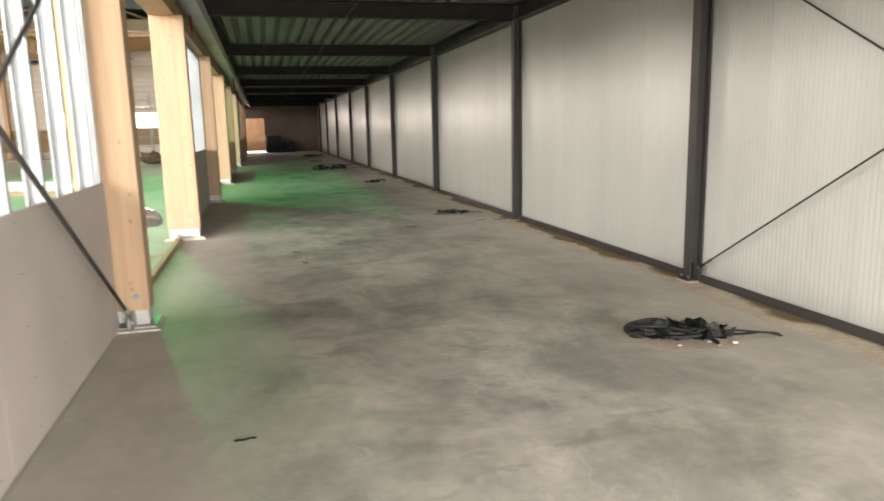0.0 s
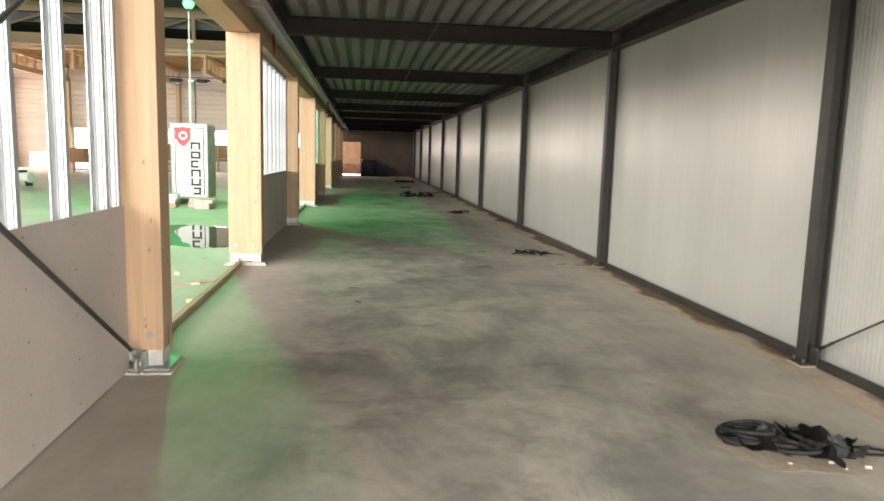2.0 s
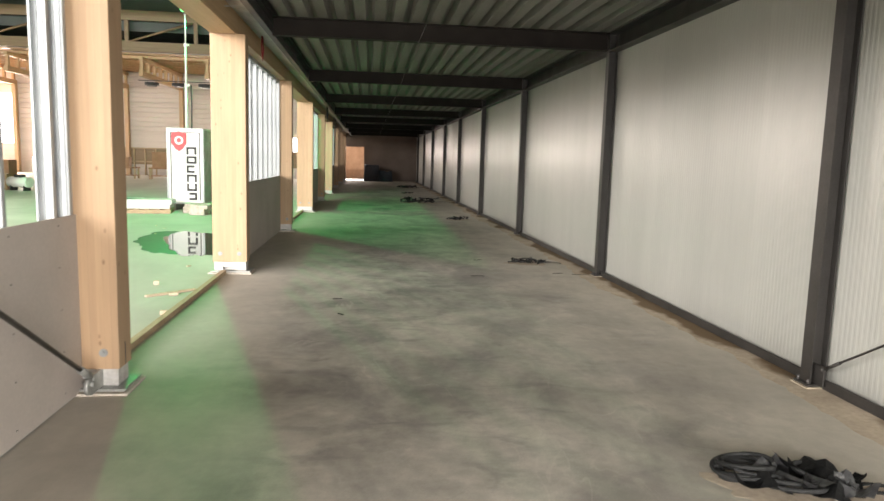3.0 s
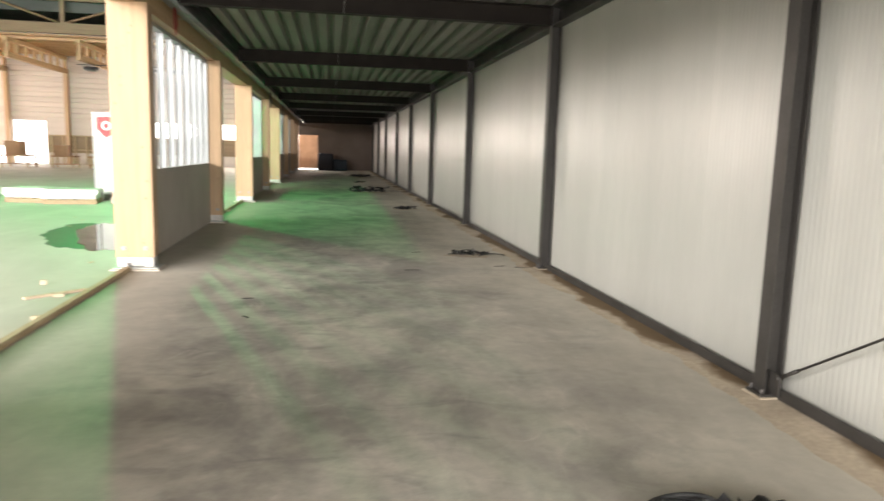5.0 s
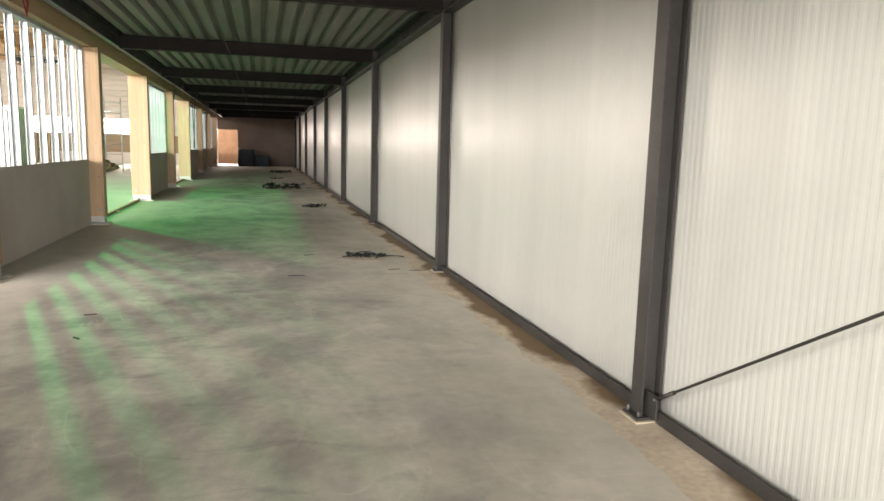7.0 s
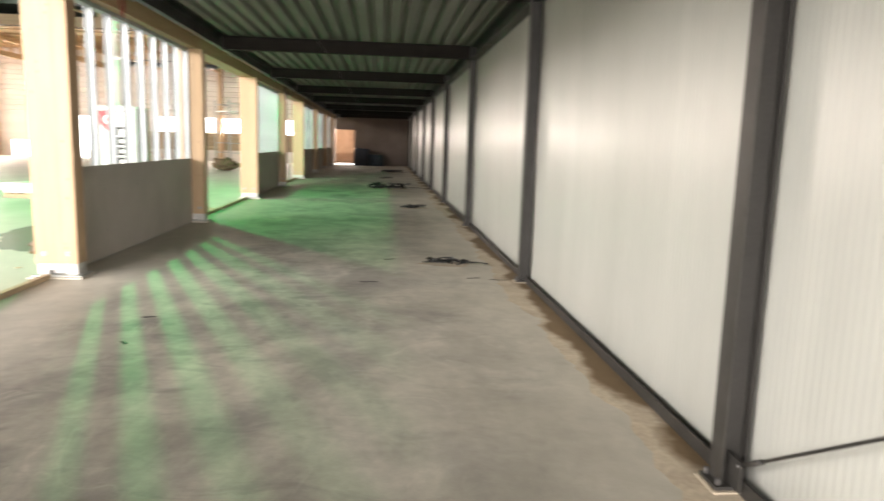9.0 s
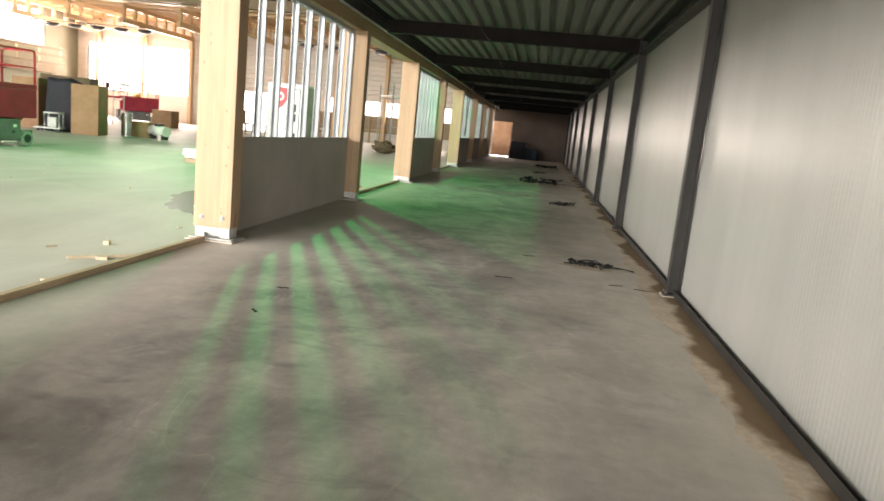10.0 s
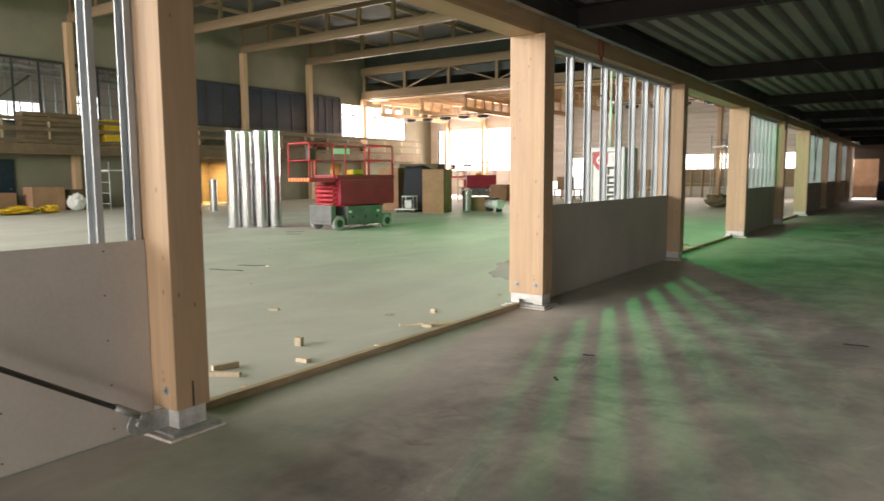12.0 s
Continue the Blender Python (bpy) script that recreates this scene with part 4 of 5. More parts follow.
    rod(bm, (0, 0.25, H1), (0, 0.25, 3.6), 0.042, 12)
    rod(bm, (0, 0.25, 3.55), (0, 0.25, 4.7), 0.028, 12)
    rod(bm, (0, 0.25, 4.65), (0, 0.25, 5.52), 0.02, 10)
    mast = part("mast", bm, M_WHITE, t, "white telescopic mast")
    bm = B()
    tube(bm, [(0.13, 0.25, H1), (0.14, 0.25, 3.0), (0.13, 0.25, 3.55)], 0.02, 8)
    part("mast_cable", bm, M_DARK, mast)
    for zz in (3.55, 4.66):
        bm = B()
        rod(bm, (0, 0.25, zz - 0.04), (0, 0.25, zz + 0.04), 0.05, 12)
        box(bm, 0.03, 0.10, 0.23, 0.27, zz - 0.03, zz + 0.03, 0.01)
        part("mast_clamp", bm, M_WHITE, mast)
    bm = B()
    rod(bm, (0, 0.25, 5.82), (0, 0.25, 5.90), 0.04, 16)
    rod(bm, (0, 0.25, 5.50), (0, 0.25, 5.56), 0.06, 16)
    part("beacon_housing", bm, M_DARK, t, "dark beacon cap")
    bm = B()
    bmesh.ops.create_uvsphere(bm, u_segments=20, v_segments=12, radius=0.15, matrix=Matrix.Translation((0, 0.25, 5.70)))
    part("beacon_lens", bm, M_GLOW, t, "glowing green beacon lens").visible_shadow = False
    for sx in (-0.35, 0.35):
        bm = B()
        box(bm, sx - 0.06, sx + 0.06, 0.0, D, 0.0, H0, 0.005)
        part("skid", bm, M_GALV_DULL, t)
    return t


security_tower((-4.44, 21.65, 0))

# ballast slabs and a wrapped pallet in front of the tower
def pallet_stack(at, rz=0.0):
    t = thing("pallet_stack", at, "white wrapped sheets stacked on a wooden pallet", "pallet", rz=rz)
    for y in (-0.35, 0.0, 0.35):
        bm = B()
        box(bm, -0.6, 0.6, y - 0.05, y + 0.05, 0.0, 0.10, 0.004)
        part("bearer", bm, M_BATTEN, t)
    for i in range(5):
        bm = B()
        x = -0.52 + 0.26 * i
        box(bm, x - 0.06, x + 0.06, -0.42, 0.42, 0.10, 0.125, 0.003)
        part("deck_board", bm, M_BATTEN, t)
    for i in range(4):
        bm = B()
        dx = random.uniform(-0.04, 0.04)
        box(bm, -0.62 + dx, 0.60 + dx, -0.42, 0.42, 0.127 + 0.06 * i, 0.183 + 0.06 * i, 0.008)
        part("sheet", bm, M_WHITE, t)
    return t


pallet_stack((-5.15, 20.6, 0), 8)
pallet_stack((-6.1, 20.9, 0), -6)
for x, y, rz, w in ((-3.95, 20.75, 4, 0.62), (-3.72, 20.2, -12, 0.42)):
    bm = B()
    box(bm, -w / 2, w / 2, -0.2, 0.2, 0.0, 0.16, 0.012)
    box(bm, -w / 2 + 0.04, w / 2 + 0.1, -0.22, 0.16, 0.162, 0.26, 0.012)
    solid("ballast_block", bm, M_MORTAR, "pale concrete ballast slabs beside the tower", "block", "ballast blocks", at=(x, y, 0), rz=rz)

# puddle
bm = B()
blob(bm, 0, 0, 0.5, 1.9, 0.0015, 3.1, 72, 0.25, 0.001)
solid("puddle", bm, M_WATER, "shallow mirror-like puddle on the concrete", "puddle", at=(-2.4, 14.2, 0), rz=15)
bm = B()
blob(bm, 0, 0, 0.6, 1.5, 0.0005, 6.3, 60, 0.4, 0.0008)
solid("damp_patch", bm, M_DAMP, "dark damp patch on the concrete beside the puddle", "stain", at=(-2.72, 14.2, 0), rz=16)


# spiral ducts
def duct(at, r, h):
    t = thing("spiral_duct", at, "upright bright galvanised spiral duct length", "duct", "ducts standing in the hall")
    bm = B()
    seg, rings = 28, int(h / 0.068)
    prev = None
    for k in range(rings * 2 + 1):
        z = h * k / (rings * 2)
        rr = r + (0.003 if k % 2 else 0.0)
        ring = [bm.verts.new((rr * math.cos(2 * math.pi * i / seg), rr * math.sin(2 * math.pi * i / seg), z)) for i in range(seg)]
        if prev:
            for i in range(seg):
                f = bm.faces.new((prev[i], prev[(i + 1) % seg], ring[(i + 1) % seg], ring[i]))
                f.smooth = True
        prev = ring
    part("tube", bm, M_ZINC, t)
    for zz in (0.0, h - 0.03):
        bm = B()
        rod(bm, (0, 0, zz), (0, 0, zz + 0.03), r + 0.006, 28, False)
        part("end_collar", bm, M_GALV, t)
    return t


for x, y, r, h in ((-14.92, 17.42, 0.2, 3.0), (-14.58, 17.66, 0.2, 2.98), (-14.24, 17.92, 0.2, 3.0), (-14.76, 17.9, 0.19, 2.95), (-14.42, 18.26, 0.2, 3.0), (-13.98, 18.24, 0.19, 3.0)):
    duct((x, y, 0), r, h)
duct((-23.9, 23.4, 0), 0.17, 1.5)
duct((-13.8, 29.1, 0), 0.2, 0.95)


# scissor lift
def scissor_lift(at, rz, label):
    t = thing("scissor_lift", at, label, "scissor lift", "scissor lifts", rz=rz)
    bm = B()
    box(bm, -0.50, 0.50, 0.02, 2.38, 0.16, 0.42, 0.02)
    box(bm, -0.58, 0.58, 0.55, 1.95, 0.14, 0.70, 0.03)
    part("chassis", bm, M_CHASSIS, t, "grey-green chassis with equipment trays")
    bm = B()
    box(bm, -0.52, 0.52, 0.0, 0.18, 0.24, 0.74, 0.03)
    part("front_panel", bm, M_CHASSIS, t, "grey front panel")
    for sx in (-1, 1):
        for y in (0.26, 2.14):
            w = thing("wheel", (sx * 0.50, y, 0.21), "", "")
            for key in ("label", "category"):
                if key in w:
                    del w[key]
            w.parent = t
            bm = B()
            rod(bm, (-0.085, 0, 0), (0.085, 0, 0), 0.205, 24)
            bmesh.ops.bevel(bm, geom=[e for e in bm.edges if abs(e.verts[0].co.x - e.verts[1].co.x) < 1e-6], offset=0.02, segments=2, affect="EDGES")
            part("tyre", bm, M_TYRE, w, "pale non-marking tyre")
            bm = B()
            rod(bm, (sx * 0.086, 0, 0), (sx * 0.097, 0, 0), 0.11, 16)
            part("rim", bm, M_DARK, w)
    for k in range(5):
        z0 = 0.72 + 0.13 * k
        for sx in (-0.36, 0.36):
            for s in (-1, 1):
                bm = B()
                rod(bm, (sx + 0.03 * s, 0.22, z0 + 0.05 * (1 - s) / 2), (sx + 0.03 * s, 2.2, z0 + 0.05 * (1 + s) / 2), 0.045, 6)
                part("scissor_arm", bm, M_REDRAIL, t, "red scissor arm")
        bm = B()
        rod(bm, (-0.42, 0.2, z0 + 0.03), (0.42, 0.2, z0 + 0.03), 0.05, 10)
        part("pivot", bm, M_REDRAIL, t)
    bm = B()
    box(bm, -0.57, 0.57, 0.32, 2.46, 0.74, 1.50, 0.03)
    part("skirt", bm, M_RED, t, "maroon side skirt")
    bm = B()
    box(bm, -0.585, 0.585, 0.2, 2.46, 1.50, 1.62, 0.02)
    part("platform", bm, M_RED, t, "maroon work platform")
    bm = B()
    box(bm, -0.52, 0.52, -0.72, 0.2, 1.42, 1.54, 0.02)
    part("extension_deck", bm, M_REDRAIL, t, "red roll-out deck")
    bm = B()
    for i in range(7):
        box(bm, -0.5 + i * 0.15, -0.43 + i * 0.15, -0.728, -0.721, 1.44, 1.52)
    part("warning_stripes", bm, M_YELLOW, t, "yellow warning stripes")

    def loop(x0, y0, x1, y1, z0, z1):
        bm = B()
        tube(bm, [(x0, y0, z0), (x0, y0, z1 - 0.06), (x0 + (x1 - x0) * 0.05, y0 + (y1 - y0) * 0.05, z1), (x1 - (x1 - x0) * 0.05, y1 - (y1 - y0) * 0.05, z1), (x1, y1, z1 - 0.06), (x1, y1, z0)], 0.024, 8)
        tube(bm, [(x0, y0, (z0 + z1) / 2), (x1, y1, (z0 + z1) / 2)], 0.018, 8)
        part("guard_rail", bm, M_REDRAIL, t, "red tubular guard rail")
    loop(-0.5, -0.70, 0.5, -0.70, 1.54, 2.52)
    loop(0.5, -0.70, 0.5, 0.15, 1.54, 2.52)
    loop(-0.5, -0.70, -0.5, 0.15, 1.54, 2.52)
    loop(-0.55, 0.3, -0.55, 2.4, 1.62, 2.5)
    loop(0.55, 1.30, 0.55, 2.4, 1.62, 2.5)
    loop(0.55, 2.42, -0.55, 2.42, 1.62, 2.5)
    bm = B()
    tube(bm, [(0.55, 0.55, 1.62), (0.55, 0.55, 2.5)], 0.024, 8)
    part("gate_post", bm, M_REDRAIL, t)
    for y0, y1 in ((0.58, 0.98), (1.02, 1.46), (1.50, 1.92)):
        for sx in (-1, 1):
            bm = B()
            xa, xb = sorted((sx * 0.581, sx * 0.592))
            box(bm, xa, xb, y0, y1, 0.20, 0.64, 0.004)
            part("tray_door", bm, M_CHASSIS, t)
    for y in (0.66, 1.75):
        bm = B()
        box(bm, 0.593, 0.598, y - 0.05, y + 0.05, 0.50, 0.57)
        part("warning_label", bm, M_WHITE, t, "small white warning label")
    bm = B()
    box(bm, 0.28, 0.47, -0.66, -0.45, 2.05, 2.36, 0.02)
    part("control_box", bm, M_DARK, t, "dark control box")
    bm = B()
    box(bm, 0.552, 0.556, 0.1, 0.7, 2.22, 2.38)
    part("sign_plate", bm, M_WHITE, t, "pale sign plate on the rail")
    bm = B()
    box(bm, 0.0, 0.34, 1.0, 1.4, 1.62, 1.78, 0.05)
    part("tool_bag", bm, M_YELLOW, t, "green-yellow bag lying on the deck")
    for y in (0.75, 1.25, 1.7):
        bm = B()
        rod(bm, (0.593, y, 0.38), (0.602, y, 0.38), 0.04, 12)
        part("vent", bm, M_DARK, t)
    return t


scissor_lift((-11.78, 18.0, 0), -8, "maroon scissor lift with red rails, deck rolled out")
scissor_lift((-24.7, 45.2, 0), -52, "distant red scissor lift standing by the back wall")


# cartons, sheets, cart
def carton(at, sx, sy, sz, mat, label, rz=0.0, group="cartons in the hall"):
    t = thing("carton", at, label, "carton", group, rz=rz)
    bm = B()
    box(bm, -sx / 2, sx / 2, -sy / 2, sy / 2, 0, sz, 0.012)
    part("body", bm, mat, t)
    bm = B()
    box(bm, -sx / 2 - 0.002, sx / 2 + 0.002, -0.03, 0.03, sz - 0.001, sz + 0.002)
    box(bm, -sx / 2 - 0.004, -sx / 2 - 0.001, -0.03, 0.03, sz - 0.22, sz - 0.002)
    part("tape", bm, M_WHITE, t, "pale tape and label")
    return t


carton((-14.6, 27.95, 0), 0.95, 1.25, 1.85, M_CARD, "tall brown cardboard carton on the concrete", 18)
carton((-17.6, 28.6, 0), 0.95, 1.1, 1.95, M_CARD, "tall brown cardboard carton behind the lift", 18)
carton((-17.2, 30.4, 0), 1.9, 1.2, 2.15, M_CRATE, "dark plywood crate behind the cartons", 18)
carton((-13.65, 29.9, 0), 0.75, 0.6, 0.62, M_CARD, "small brown carton on the concrete", 12)
carton((-19.5, 42.0, 0), 1.2, 0.9, 1.0, M_CARD, "brown carton near the back wall", 0)
carton((-31.6, 19.6, 0), 0.9, 1.5, 1.15, M_CARD, "brown cardboard carton under the gallery", 0)
carton((-31.9, 21.2, 0), 0.8, 0.9, 1.0, M_CRATE, "dark carton under the gallery", 0)
carton((-31.9, 17.9, 0), 0.7, 0.9, 0.9, M_CARD, "brown cardboard carton under the gallery", 0)


def heap(name, at, rx, ry, rz_, mat, label, category, seed, sharp=0.5):
    """A draped or crumpled heap resting on its support."""
    bm = B()
    bmesh.ops.create_icosphere(bm, subdivisions=4, radius=1.0)
    for v in bm.verts:
        k = 1 + sharp * 0.5 * noise.noise(v.co * 1.7 + Vector((seed, 0, 0))) + sharp * 0.25 * noise.noise(v.co * 5 + Vector((0, seed, 0)))
        v.co = Vector((v.co.x * rx * k, v.co.y * ry * k, max(0.0, (v.co.z * 0.5 + 0.5)) * rz_ * k))
        v.co.z = max(v.co.z, 0.0)
    return solid(name, bm, mat, label, category, at=at)


bm = B()
box(bm, -0.6, 0.6, -0.55, 0.55, 0, 2.0)
bmesh.ops.subdivide_edges(bm, edges=bm.edges[:], cuts=9, use_grid_fill=True)
for v in bm.verts:
    side = Vector((v.co.x, v.co.y, 0))
    f = 0.05 * noise.noise((v.co.x * 5, v.co.y * 5, v.co.z * 0.8)) + 0.08 * (1 - v.co.z / 2.0)
    v.co += side.normalized() * f if side.length > 0.3 else Vector((0, 0, 0))
    if v.co.z > 1.0:
        v.co.z += 0.12 * noise.noise((v.co.x * 2, v.co.y * 2, 3.0)) - 0.3 * max(0, v.co.x) * (v.co.z - 1)
for f in bm.faces:
    f.smooth = True
solid("dust_sheet", bm, M_NAVY, "dark navy dust sheet hanging over stacked goods", "sheet", at=(-15.8, 28.4, 0), rz=18)
heap("plastic_sheet", (-29.3, 17.2, 0), 0.6, 1.0, 0.30, M_YELLOW, "crumpled yellow plastic sheet on the floor", "sheet", 4.4, 0.9)
heap("plastic_sheet", (-29.3, 18.7, 0), 0.35, 0.45, 0.34, M_YELLOW, "bunched yellow plastic sheet on the floor", "sheet", 5.9, 0.7)
heap("rubble_bag", (-30.6, 20.6, 0), 0.35, 0.42, 0.75, M_WHITE, "white knotted rubble bag under the gallery", "bag", 8.1, 0.6)


def cart(at, rz):
    t = thing("tool_cart", at, "small white-framed cart on the concrete", "cart", rz=rz)
    bm = B()
    box(bm, -0.45, 0.45, -0.3, 0.3, 0.12, 0.17, 0.01)
    part("tray", bm, M_WHITE, t)
    for sx in (-0.32, 0.32):
        for sy in (-0.22, 0.22):
            bm = B()
            rod(bm, (sx, sy - 0.02, 0.06), (sx, sy + 0.02, 0.06), 0.06, 14)
            part("castor", bm, M_DARK, t)
    for sx in (-0.1, 0.4):
        bm = B()
        tube(bm, [(sx, -0.25, 0.17), (sx, -0.25, 0.72), (sx, 0.25, 0.72), (sx, 0.25, 0.17)], 0.025, 8)
        part("hoop", bm, M_WHITE, t)
    bm = B()
    tube(bm, [(-0.1, -0.25, 0.7), (0.4, -0.25, 0.7)], 0.025, 8)
    tube(bm, [(-0.1, 0.25, 0.7), (0.4, 0.25, 0.7)], 0.025, 8)
    part("top_bar", bm, M_WHITE, t)
    bm = B()
    box(bm, -0.02, 0.3, -0.18, 0.18, 0.17, 0.55, 0.03)
    part("motor", bm, M_GALV_DULL, t)
    return t


cart((-15.65, 27.1, 0), 20)
t = thing("compressor", (-12.7, 29.6, 0), "small white compressor tank lying on feet", "compressor", rz=-25)
bm = B()
rod(bm, (-0.5, 0, 0.33), (0.5, 0, 0.33), 0.2, 20)
part("tank", bm, M_WHITE, t)
bm = B()
box(bm, -0.2, 0.2, -0.1, 0.1, 0.50, 0.62, 0.03)
part("motor", bm, M_DARK, t)
for sx in (-0.35, 0.35):
    bm = B()
    box(bm, sx - 0.03, sx + 0.03, -0.15, 0.15, 0.0, 0.2, 0.01)
    part("foot", bm, M_DARK, t)


def scaffold(at, rz, h, label):
    t = thing("scaffold_tower", at, label, "scaffold", "scaffold towers", rz=rz)
    for sx in (-0.4, 0.4):
        for sy in (-0.9, 0.9):
            bm = B()
            rod(bm, (sx, sy, 0), (sx, sy, h), 0.028, 8)
            part("upright", bm, M_GALV, t)
    z = 0.35
    while z < h:
        for sy in (-0.9, 0.9):
            bm = B()
            rod(bm, (-0.4, sy, z), (0.4, sy, z), 0.02, 6)
            part("rung", bm, M_GALV, t)
        z += 0.5
    bm = B()
    box(bm, -0.38, 0.38, -0.95, 0.95, h * 0.82, h * 0.82 + 0.05, 0.005)
    part("platform", bm, M_WHITE, t)
    return t


scaffold((-28.9, 22.0, 0), 0, 2.3, "folding aluminium scaffold under the gallery")
scaffold((-5.6, 40.5, 0), 35, 3.6, "light scaffold tower in the back of the hall")
scaffold((-22.0, 40.0, 0), 80, 2.2, "low scaffold frame near the back wall")
heap("debris_mound", (-5.35, 38.2, 0), 0.62, 0.6, 0.55, M_CRATE, "brown mound of timber debris beside the scaffold", "debris", 12.5, 0.9)
def workbench(at, w, rz):
    t = thing("workbench", at, "rough timber workbench with a lower shelf", "workbench", "workbenches", rz=rz)
    for z, name in ((0.62, "tabletop"), (0.18, "shelf")):
        bm = B()
        box(bm, -w / 2, w / 2, -0.5, 0.5, z, z + 0.08 if z > 0.5 else z + 0.04, 0.01)
        part(name, bm, M_CARD, t)
    for sx in (-w / 2 + 0.08, w / 2 - 0.08):
        for sy in (-0.42, 0.42):
            bm = B()
            box(bm, sx - 0.05, sx + 0.05, sy - 0.05, sy + 0.05, 0, 0.62, 0.005)
            part("leg", bm, M_BATTEN, t)
    return t


for i, (x, y, w, h) in enumerate(((-16.3, 45.0, 1.6, 0.78), (-14.0, 45.5, 1.3, 0.6), (-11.8, 45.2, 1.5, 0.96))):
    workbench((x, y, 0), w, 8 * i - 6)
    carton((x - 0.15, y, 0.701), w * 0.55, 0.7, h, M_CARD, "brown cardboard carton standing on a workbench", 8 * i - 4, "cartons on the workbenches")
# bare stud framing in front of the wall lining
lining = thing("lining_frame", (-17.4, NORTH - 0.16, 0), "bare softwood framing standing against the back wall lining", "framing")
for i in range(12):
    bm = B()
    box(bm, i * 0.75 - 0.04, i * 0.75 + 0.04, -0.05, 0.05, 0.0, 1.86)
    part("upright", bm, M_BATTEN, lining)
for z in (0.92, 1.862):
    bm = B()
    box(bm, -0.1, 8.4, -0.055 if z > 1 else -0.085, 0.055 if z > 1 else -0.051, z, z + 0.08)
    part("rail", bm, M_BATTEN, lining)

# gallery edge: packs of timber and guard boards
def timber_pack(y0, y1, z0, h, mat, label):
    t = thing("timber_pack", (WEST + 0.62, y0, z0), label, "timber pack", "packs stored on the gallery edge")
    n = max(2, int(h / 0.2))
    for i in range(n):
        bm = B()
        dz = h / n
        box(bm, -0.35, 0.35 + random.uniform(-0.04, 0.04), random.uniform(0, 0.06), y1 - y0 - random.uniform(0, 0.06), i * dz + 0.004, (i + 1) * dz - 0.006, 0.006)
        part("board", bm, mat, t)
    return t


timber_pack(19.0, 22.2, 3.2, 1.5, M_CRATE, "pack of brown timber boards on the gallery edge")
timber_pack(23.0, 24.6, 3.2, 1.35, M_YELLOW, "yellow-wrapped pack on the gallery edge")
timber_pack(26.0, 29.0, 3.2, 0.8, M_CRATE, "pack of brown timber boards on the gallery edge")
timber_pack(33.3, 37.2, 3.2, 1.0, M_CRATE, "pack of dark timber boards on the gallery edge")
timber_pack(39.0, 42.5, 3.2, 0.9, M_CRATE, "pack of dark timber boards on the gallery edge")
rail = thing("gallery_guard", (WEST + 1.05, 16, 3.2), "timber guard boards on posts along the gallery", "guard rail")
for i in range(17):
    bm = B()
    box(bm, -0.04, 0.04, i * 2.1 - 0.04, i * 2.1 + 0.04, -0.2, 1.3)
    part("post", bm, M_BATTEN, rail)
for z in (0.12, 0.68, 1.15):
    bm = B()
    box(bm, 0.041, 0.07, -0.5, 34.1, z - 0.09, z + 0.09)
    part("guard_board", bm, M_CRATE, rail)

# offcuts and litter on the hall floor
def offcut(x, y, l, w, h, rz, mat=None, label="small softwood offcut lying on the concrete"):
    bm = B()
    box(bm, -l / 2, l / 2, -w / 2, w / 2, 0, h, 0.002)
    solid("wood_offcut", bm, mat or M_OFFCUT, label, "offcut", "wood offcuts on the floor", at=(x, y, 0), rz=rz)


offcut(-1.47, 9.24, 0.62, 0.05, 0.025, 46, label="long softwood lath lying by the threshold")
offcut(-1.42, 9.16, 0.10, 0.06, 0.03, 20)
offcut(-1.71, 6.79, 0.29, 0.05, 0.035, 30, label="short softwood batten lying by the threshold")
offcut(-1.86, 6.93, 0.22, 0.05, 0.05, 75)
offcut(-1.94, 7.83, 0.07, 0.05, 0.08, 10)
offcut(-1.49, 7.45, 0.12, 0.06, 0.035, 5)
offcut(-1.27, 6.64, 0.04, 0.04, 0.045, 40)
offcut(-1.25, 8.17, 0.07, 0.05, 0.04, 15)
offcut(-2.15, 9.42, 0.10, 0.03, 0.015, 50)
offcut(-1.80, 9.80, 0.06, 0.05, 0.05, 15)
offcut(-3.49, 8.89, 0.13, 0.05, 0.02, 20)
offcut(-1.35, 18.6, 0.6, 0.1, 0.04, 30, label="softwood board end by the threshold")
offcut(-1.6, 18.9, 0.4, 0.09, 0.05, 60)
rng = random.Random(5)
for i in range(26):
    x, y = rng.uniform(-9, -1.6), rng.uniform(6.5, 17)
    offcut(x, y, rng.uniform(0.03, 0.09), rng.uniform(0.02, 0.04), rng.uniform(0.008, 0.02), rng.uniform(0, 180), label="tiny wood chip on the concrete")


def strip(name, pts, w, mat, label, group, z=0.001, th=0.004):
    """A thin flexible strip lying along a line on the floor."""
    bm = B()
    prev = None
    n = len(pts)
    for i, p in enumerate(pts):
        a, b = Vector(pts[max(i - 1, 0)]), Vector(pts[min(i + 1, n - 1)])
        d = (b - a).normalized()
        s = Vector((-d.y, d.x, 0)).normalized() * w / 2
        c = Vector(p)
        ring = [bm.verts.new(c + s), bm.verts.new(c - s), bm.verts.new(c - s + Vector((0, 0, th))), bm.verts.new(c + s + Vector((0, 0, th)))]
        if prev:
            for k in range(4):
                bm.faces.new((prev[k], prev[(k + 1) % 4], ring[(k + 1) % 4], ring[k]))
        else:
            bm.faces.new(ring[::-1])
        prev = ring
    bm.faces.new(prev)
    bmesh.ops.recalc_face_normals(bm, faces=bm.faces)
    return bm


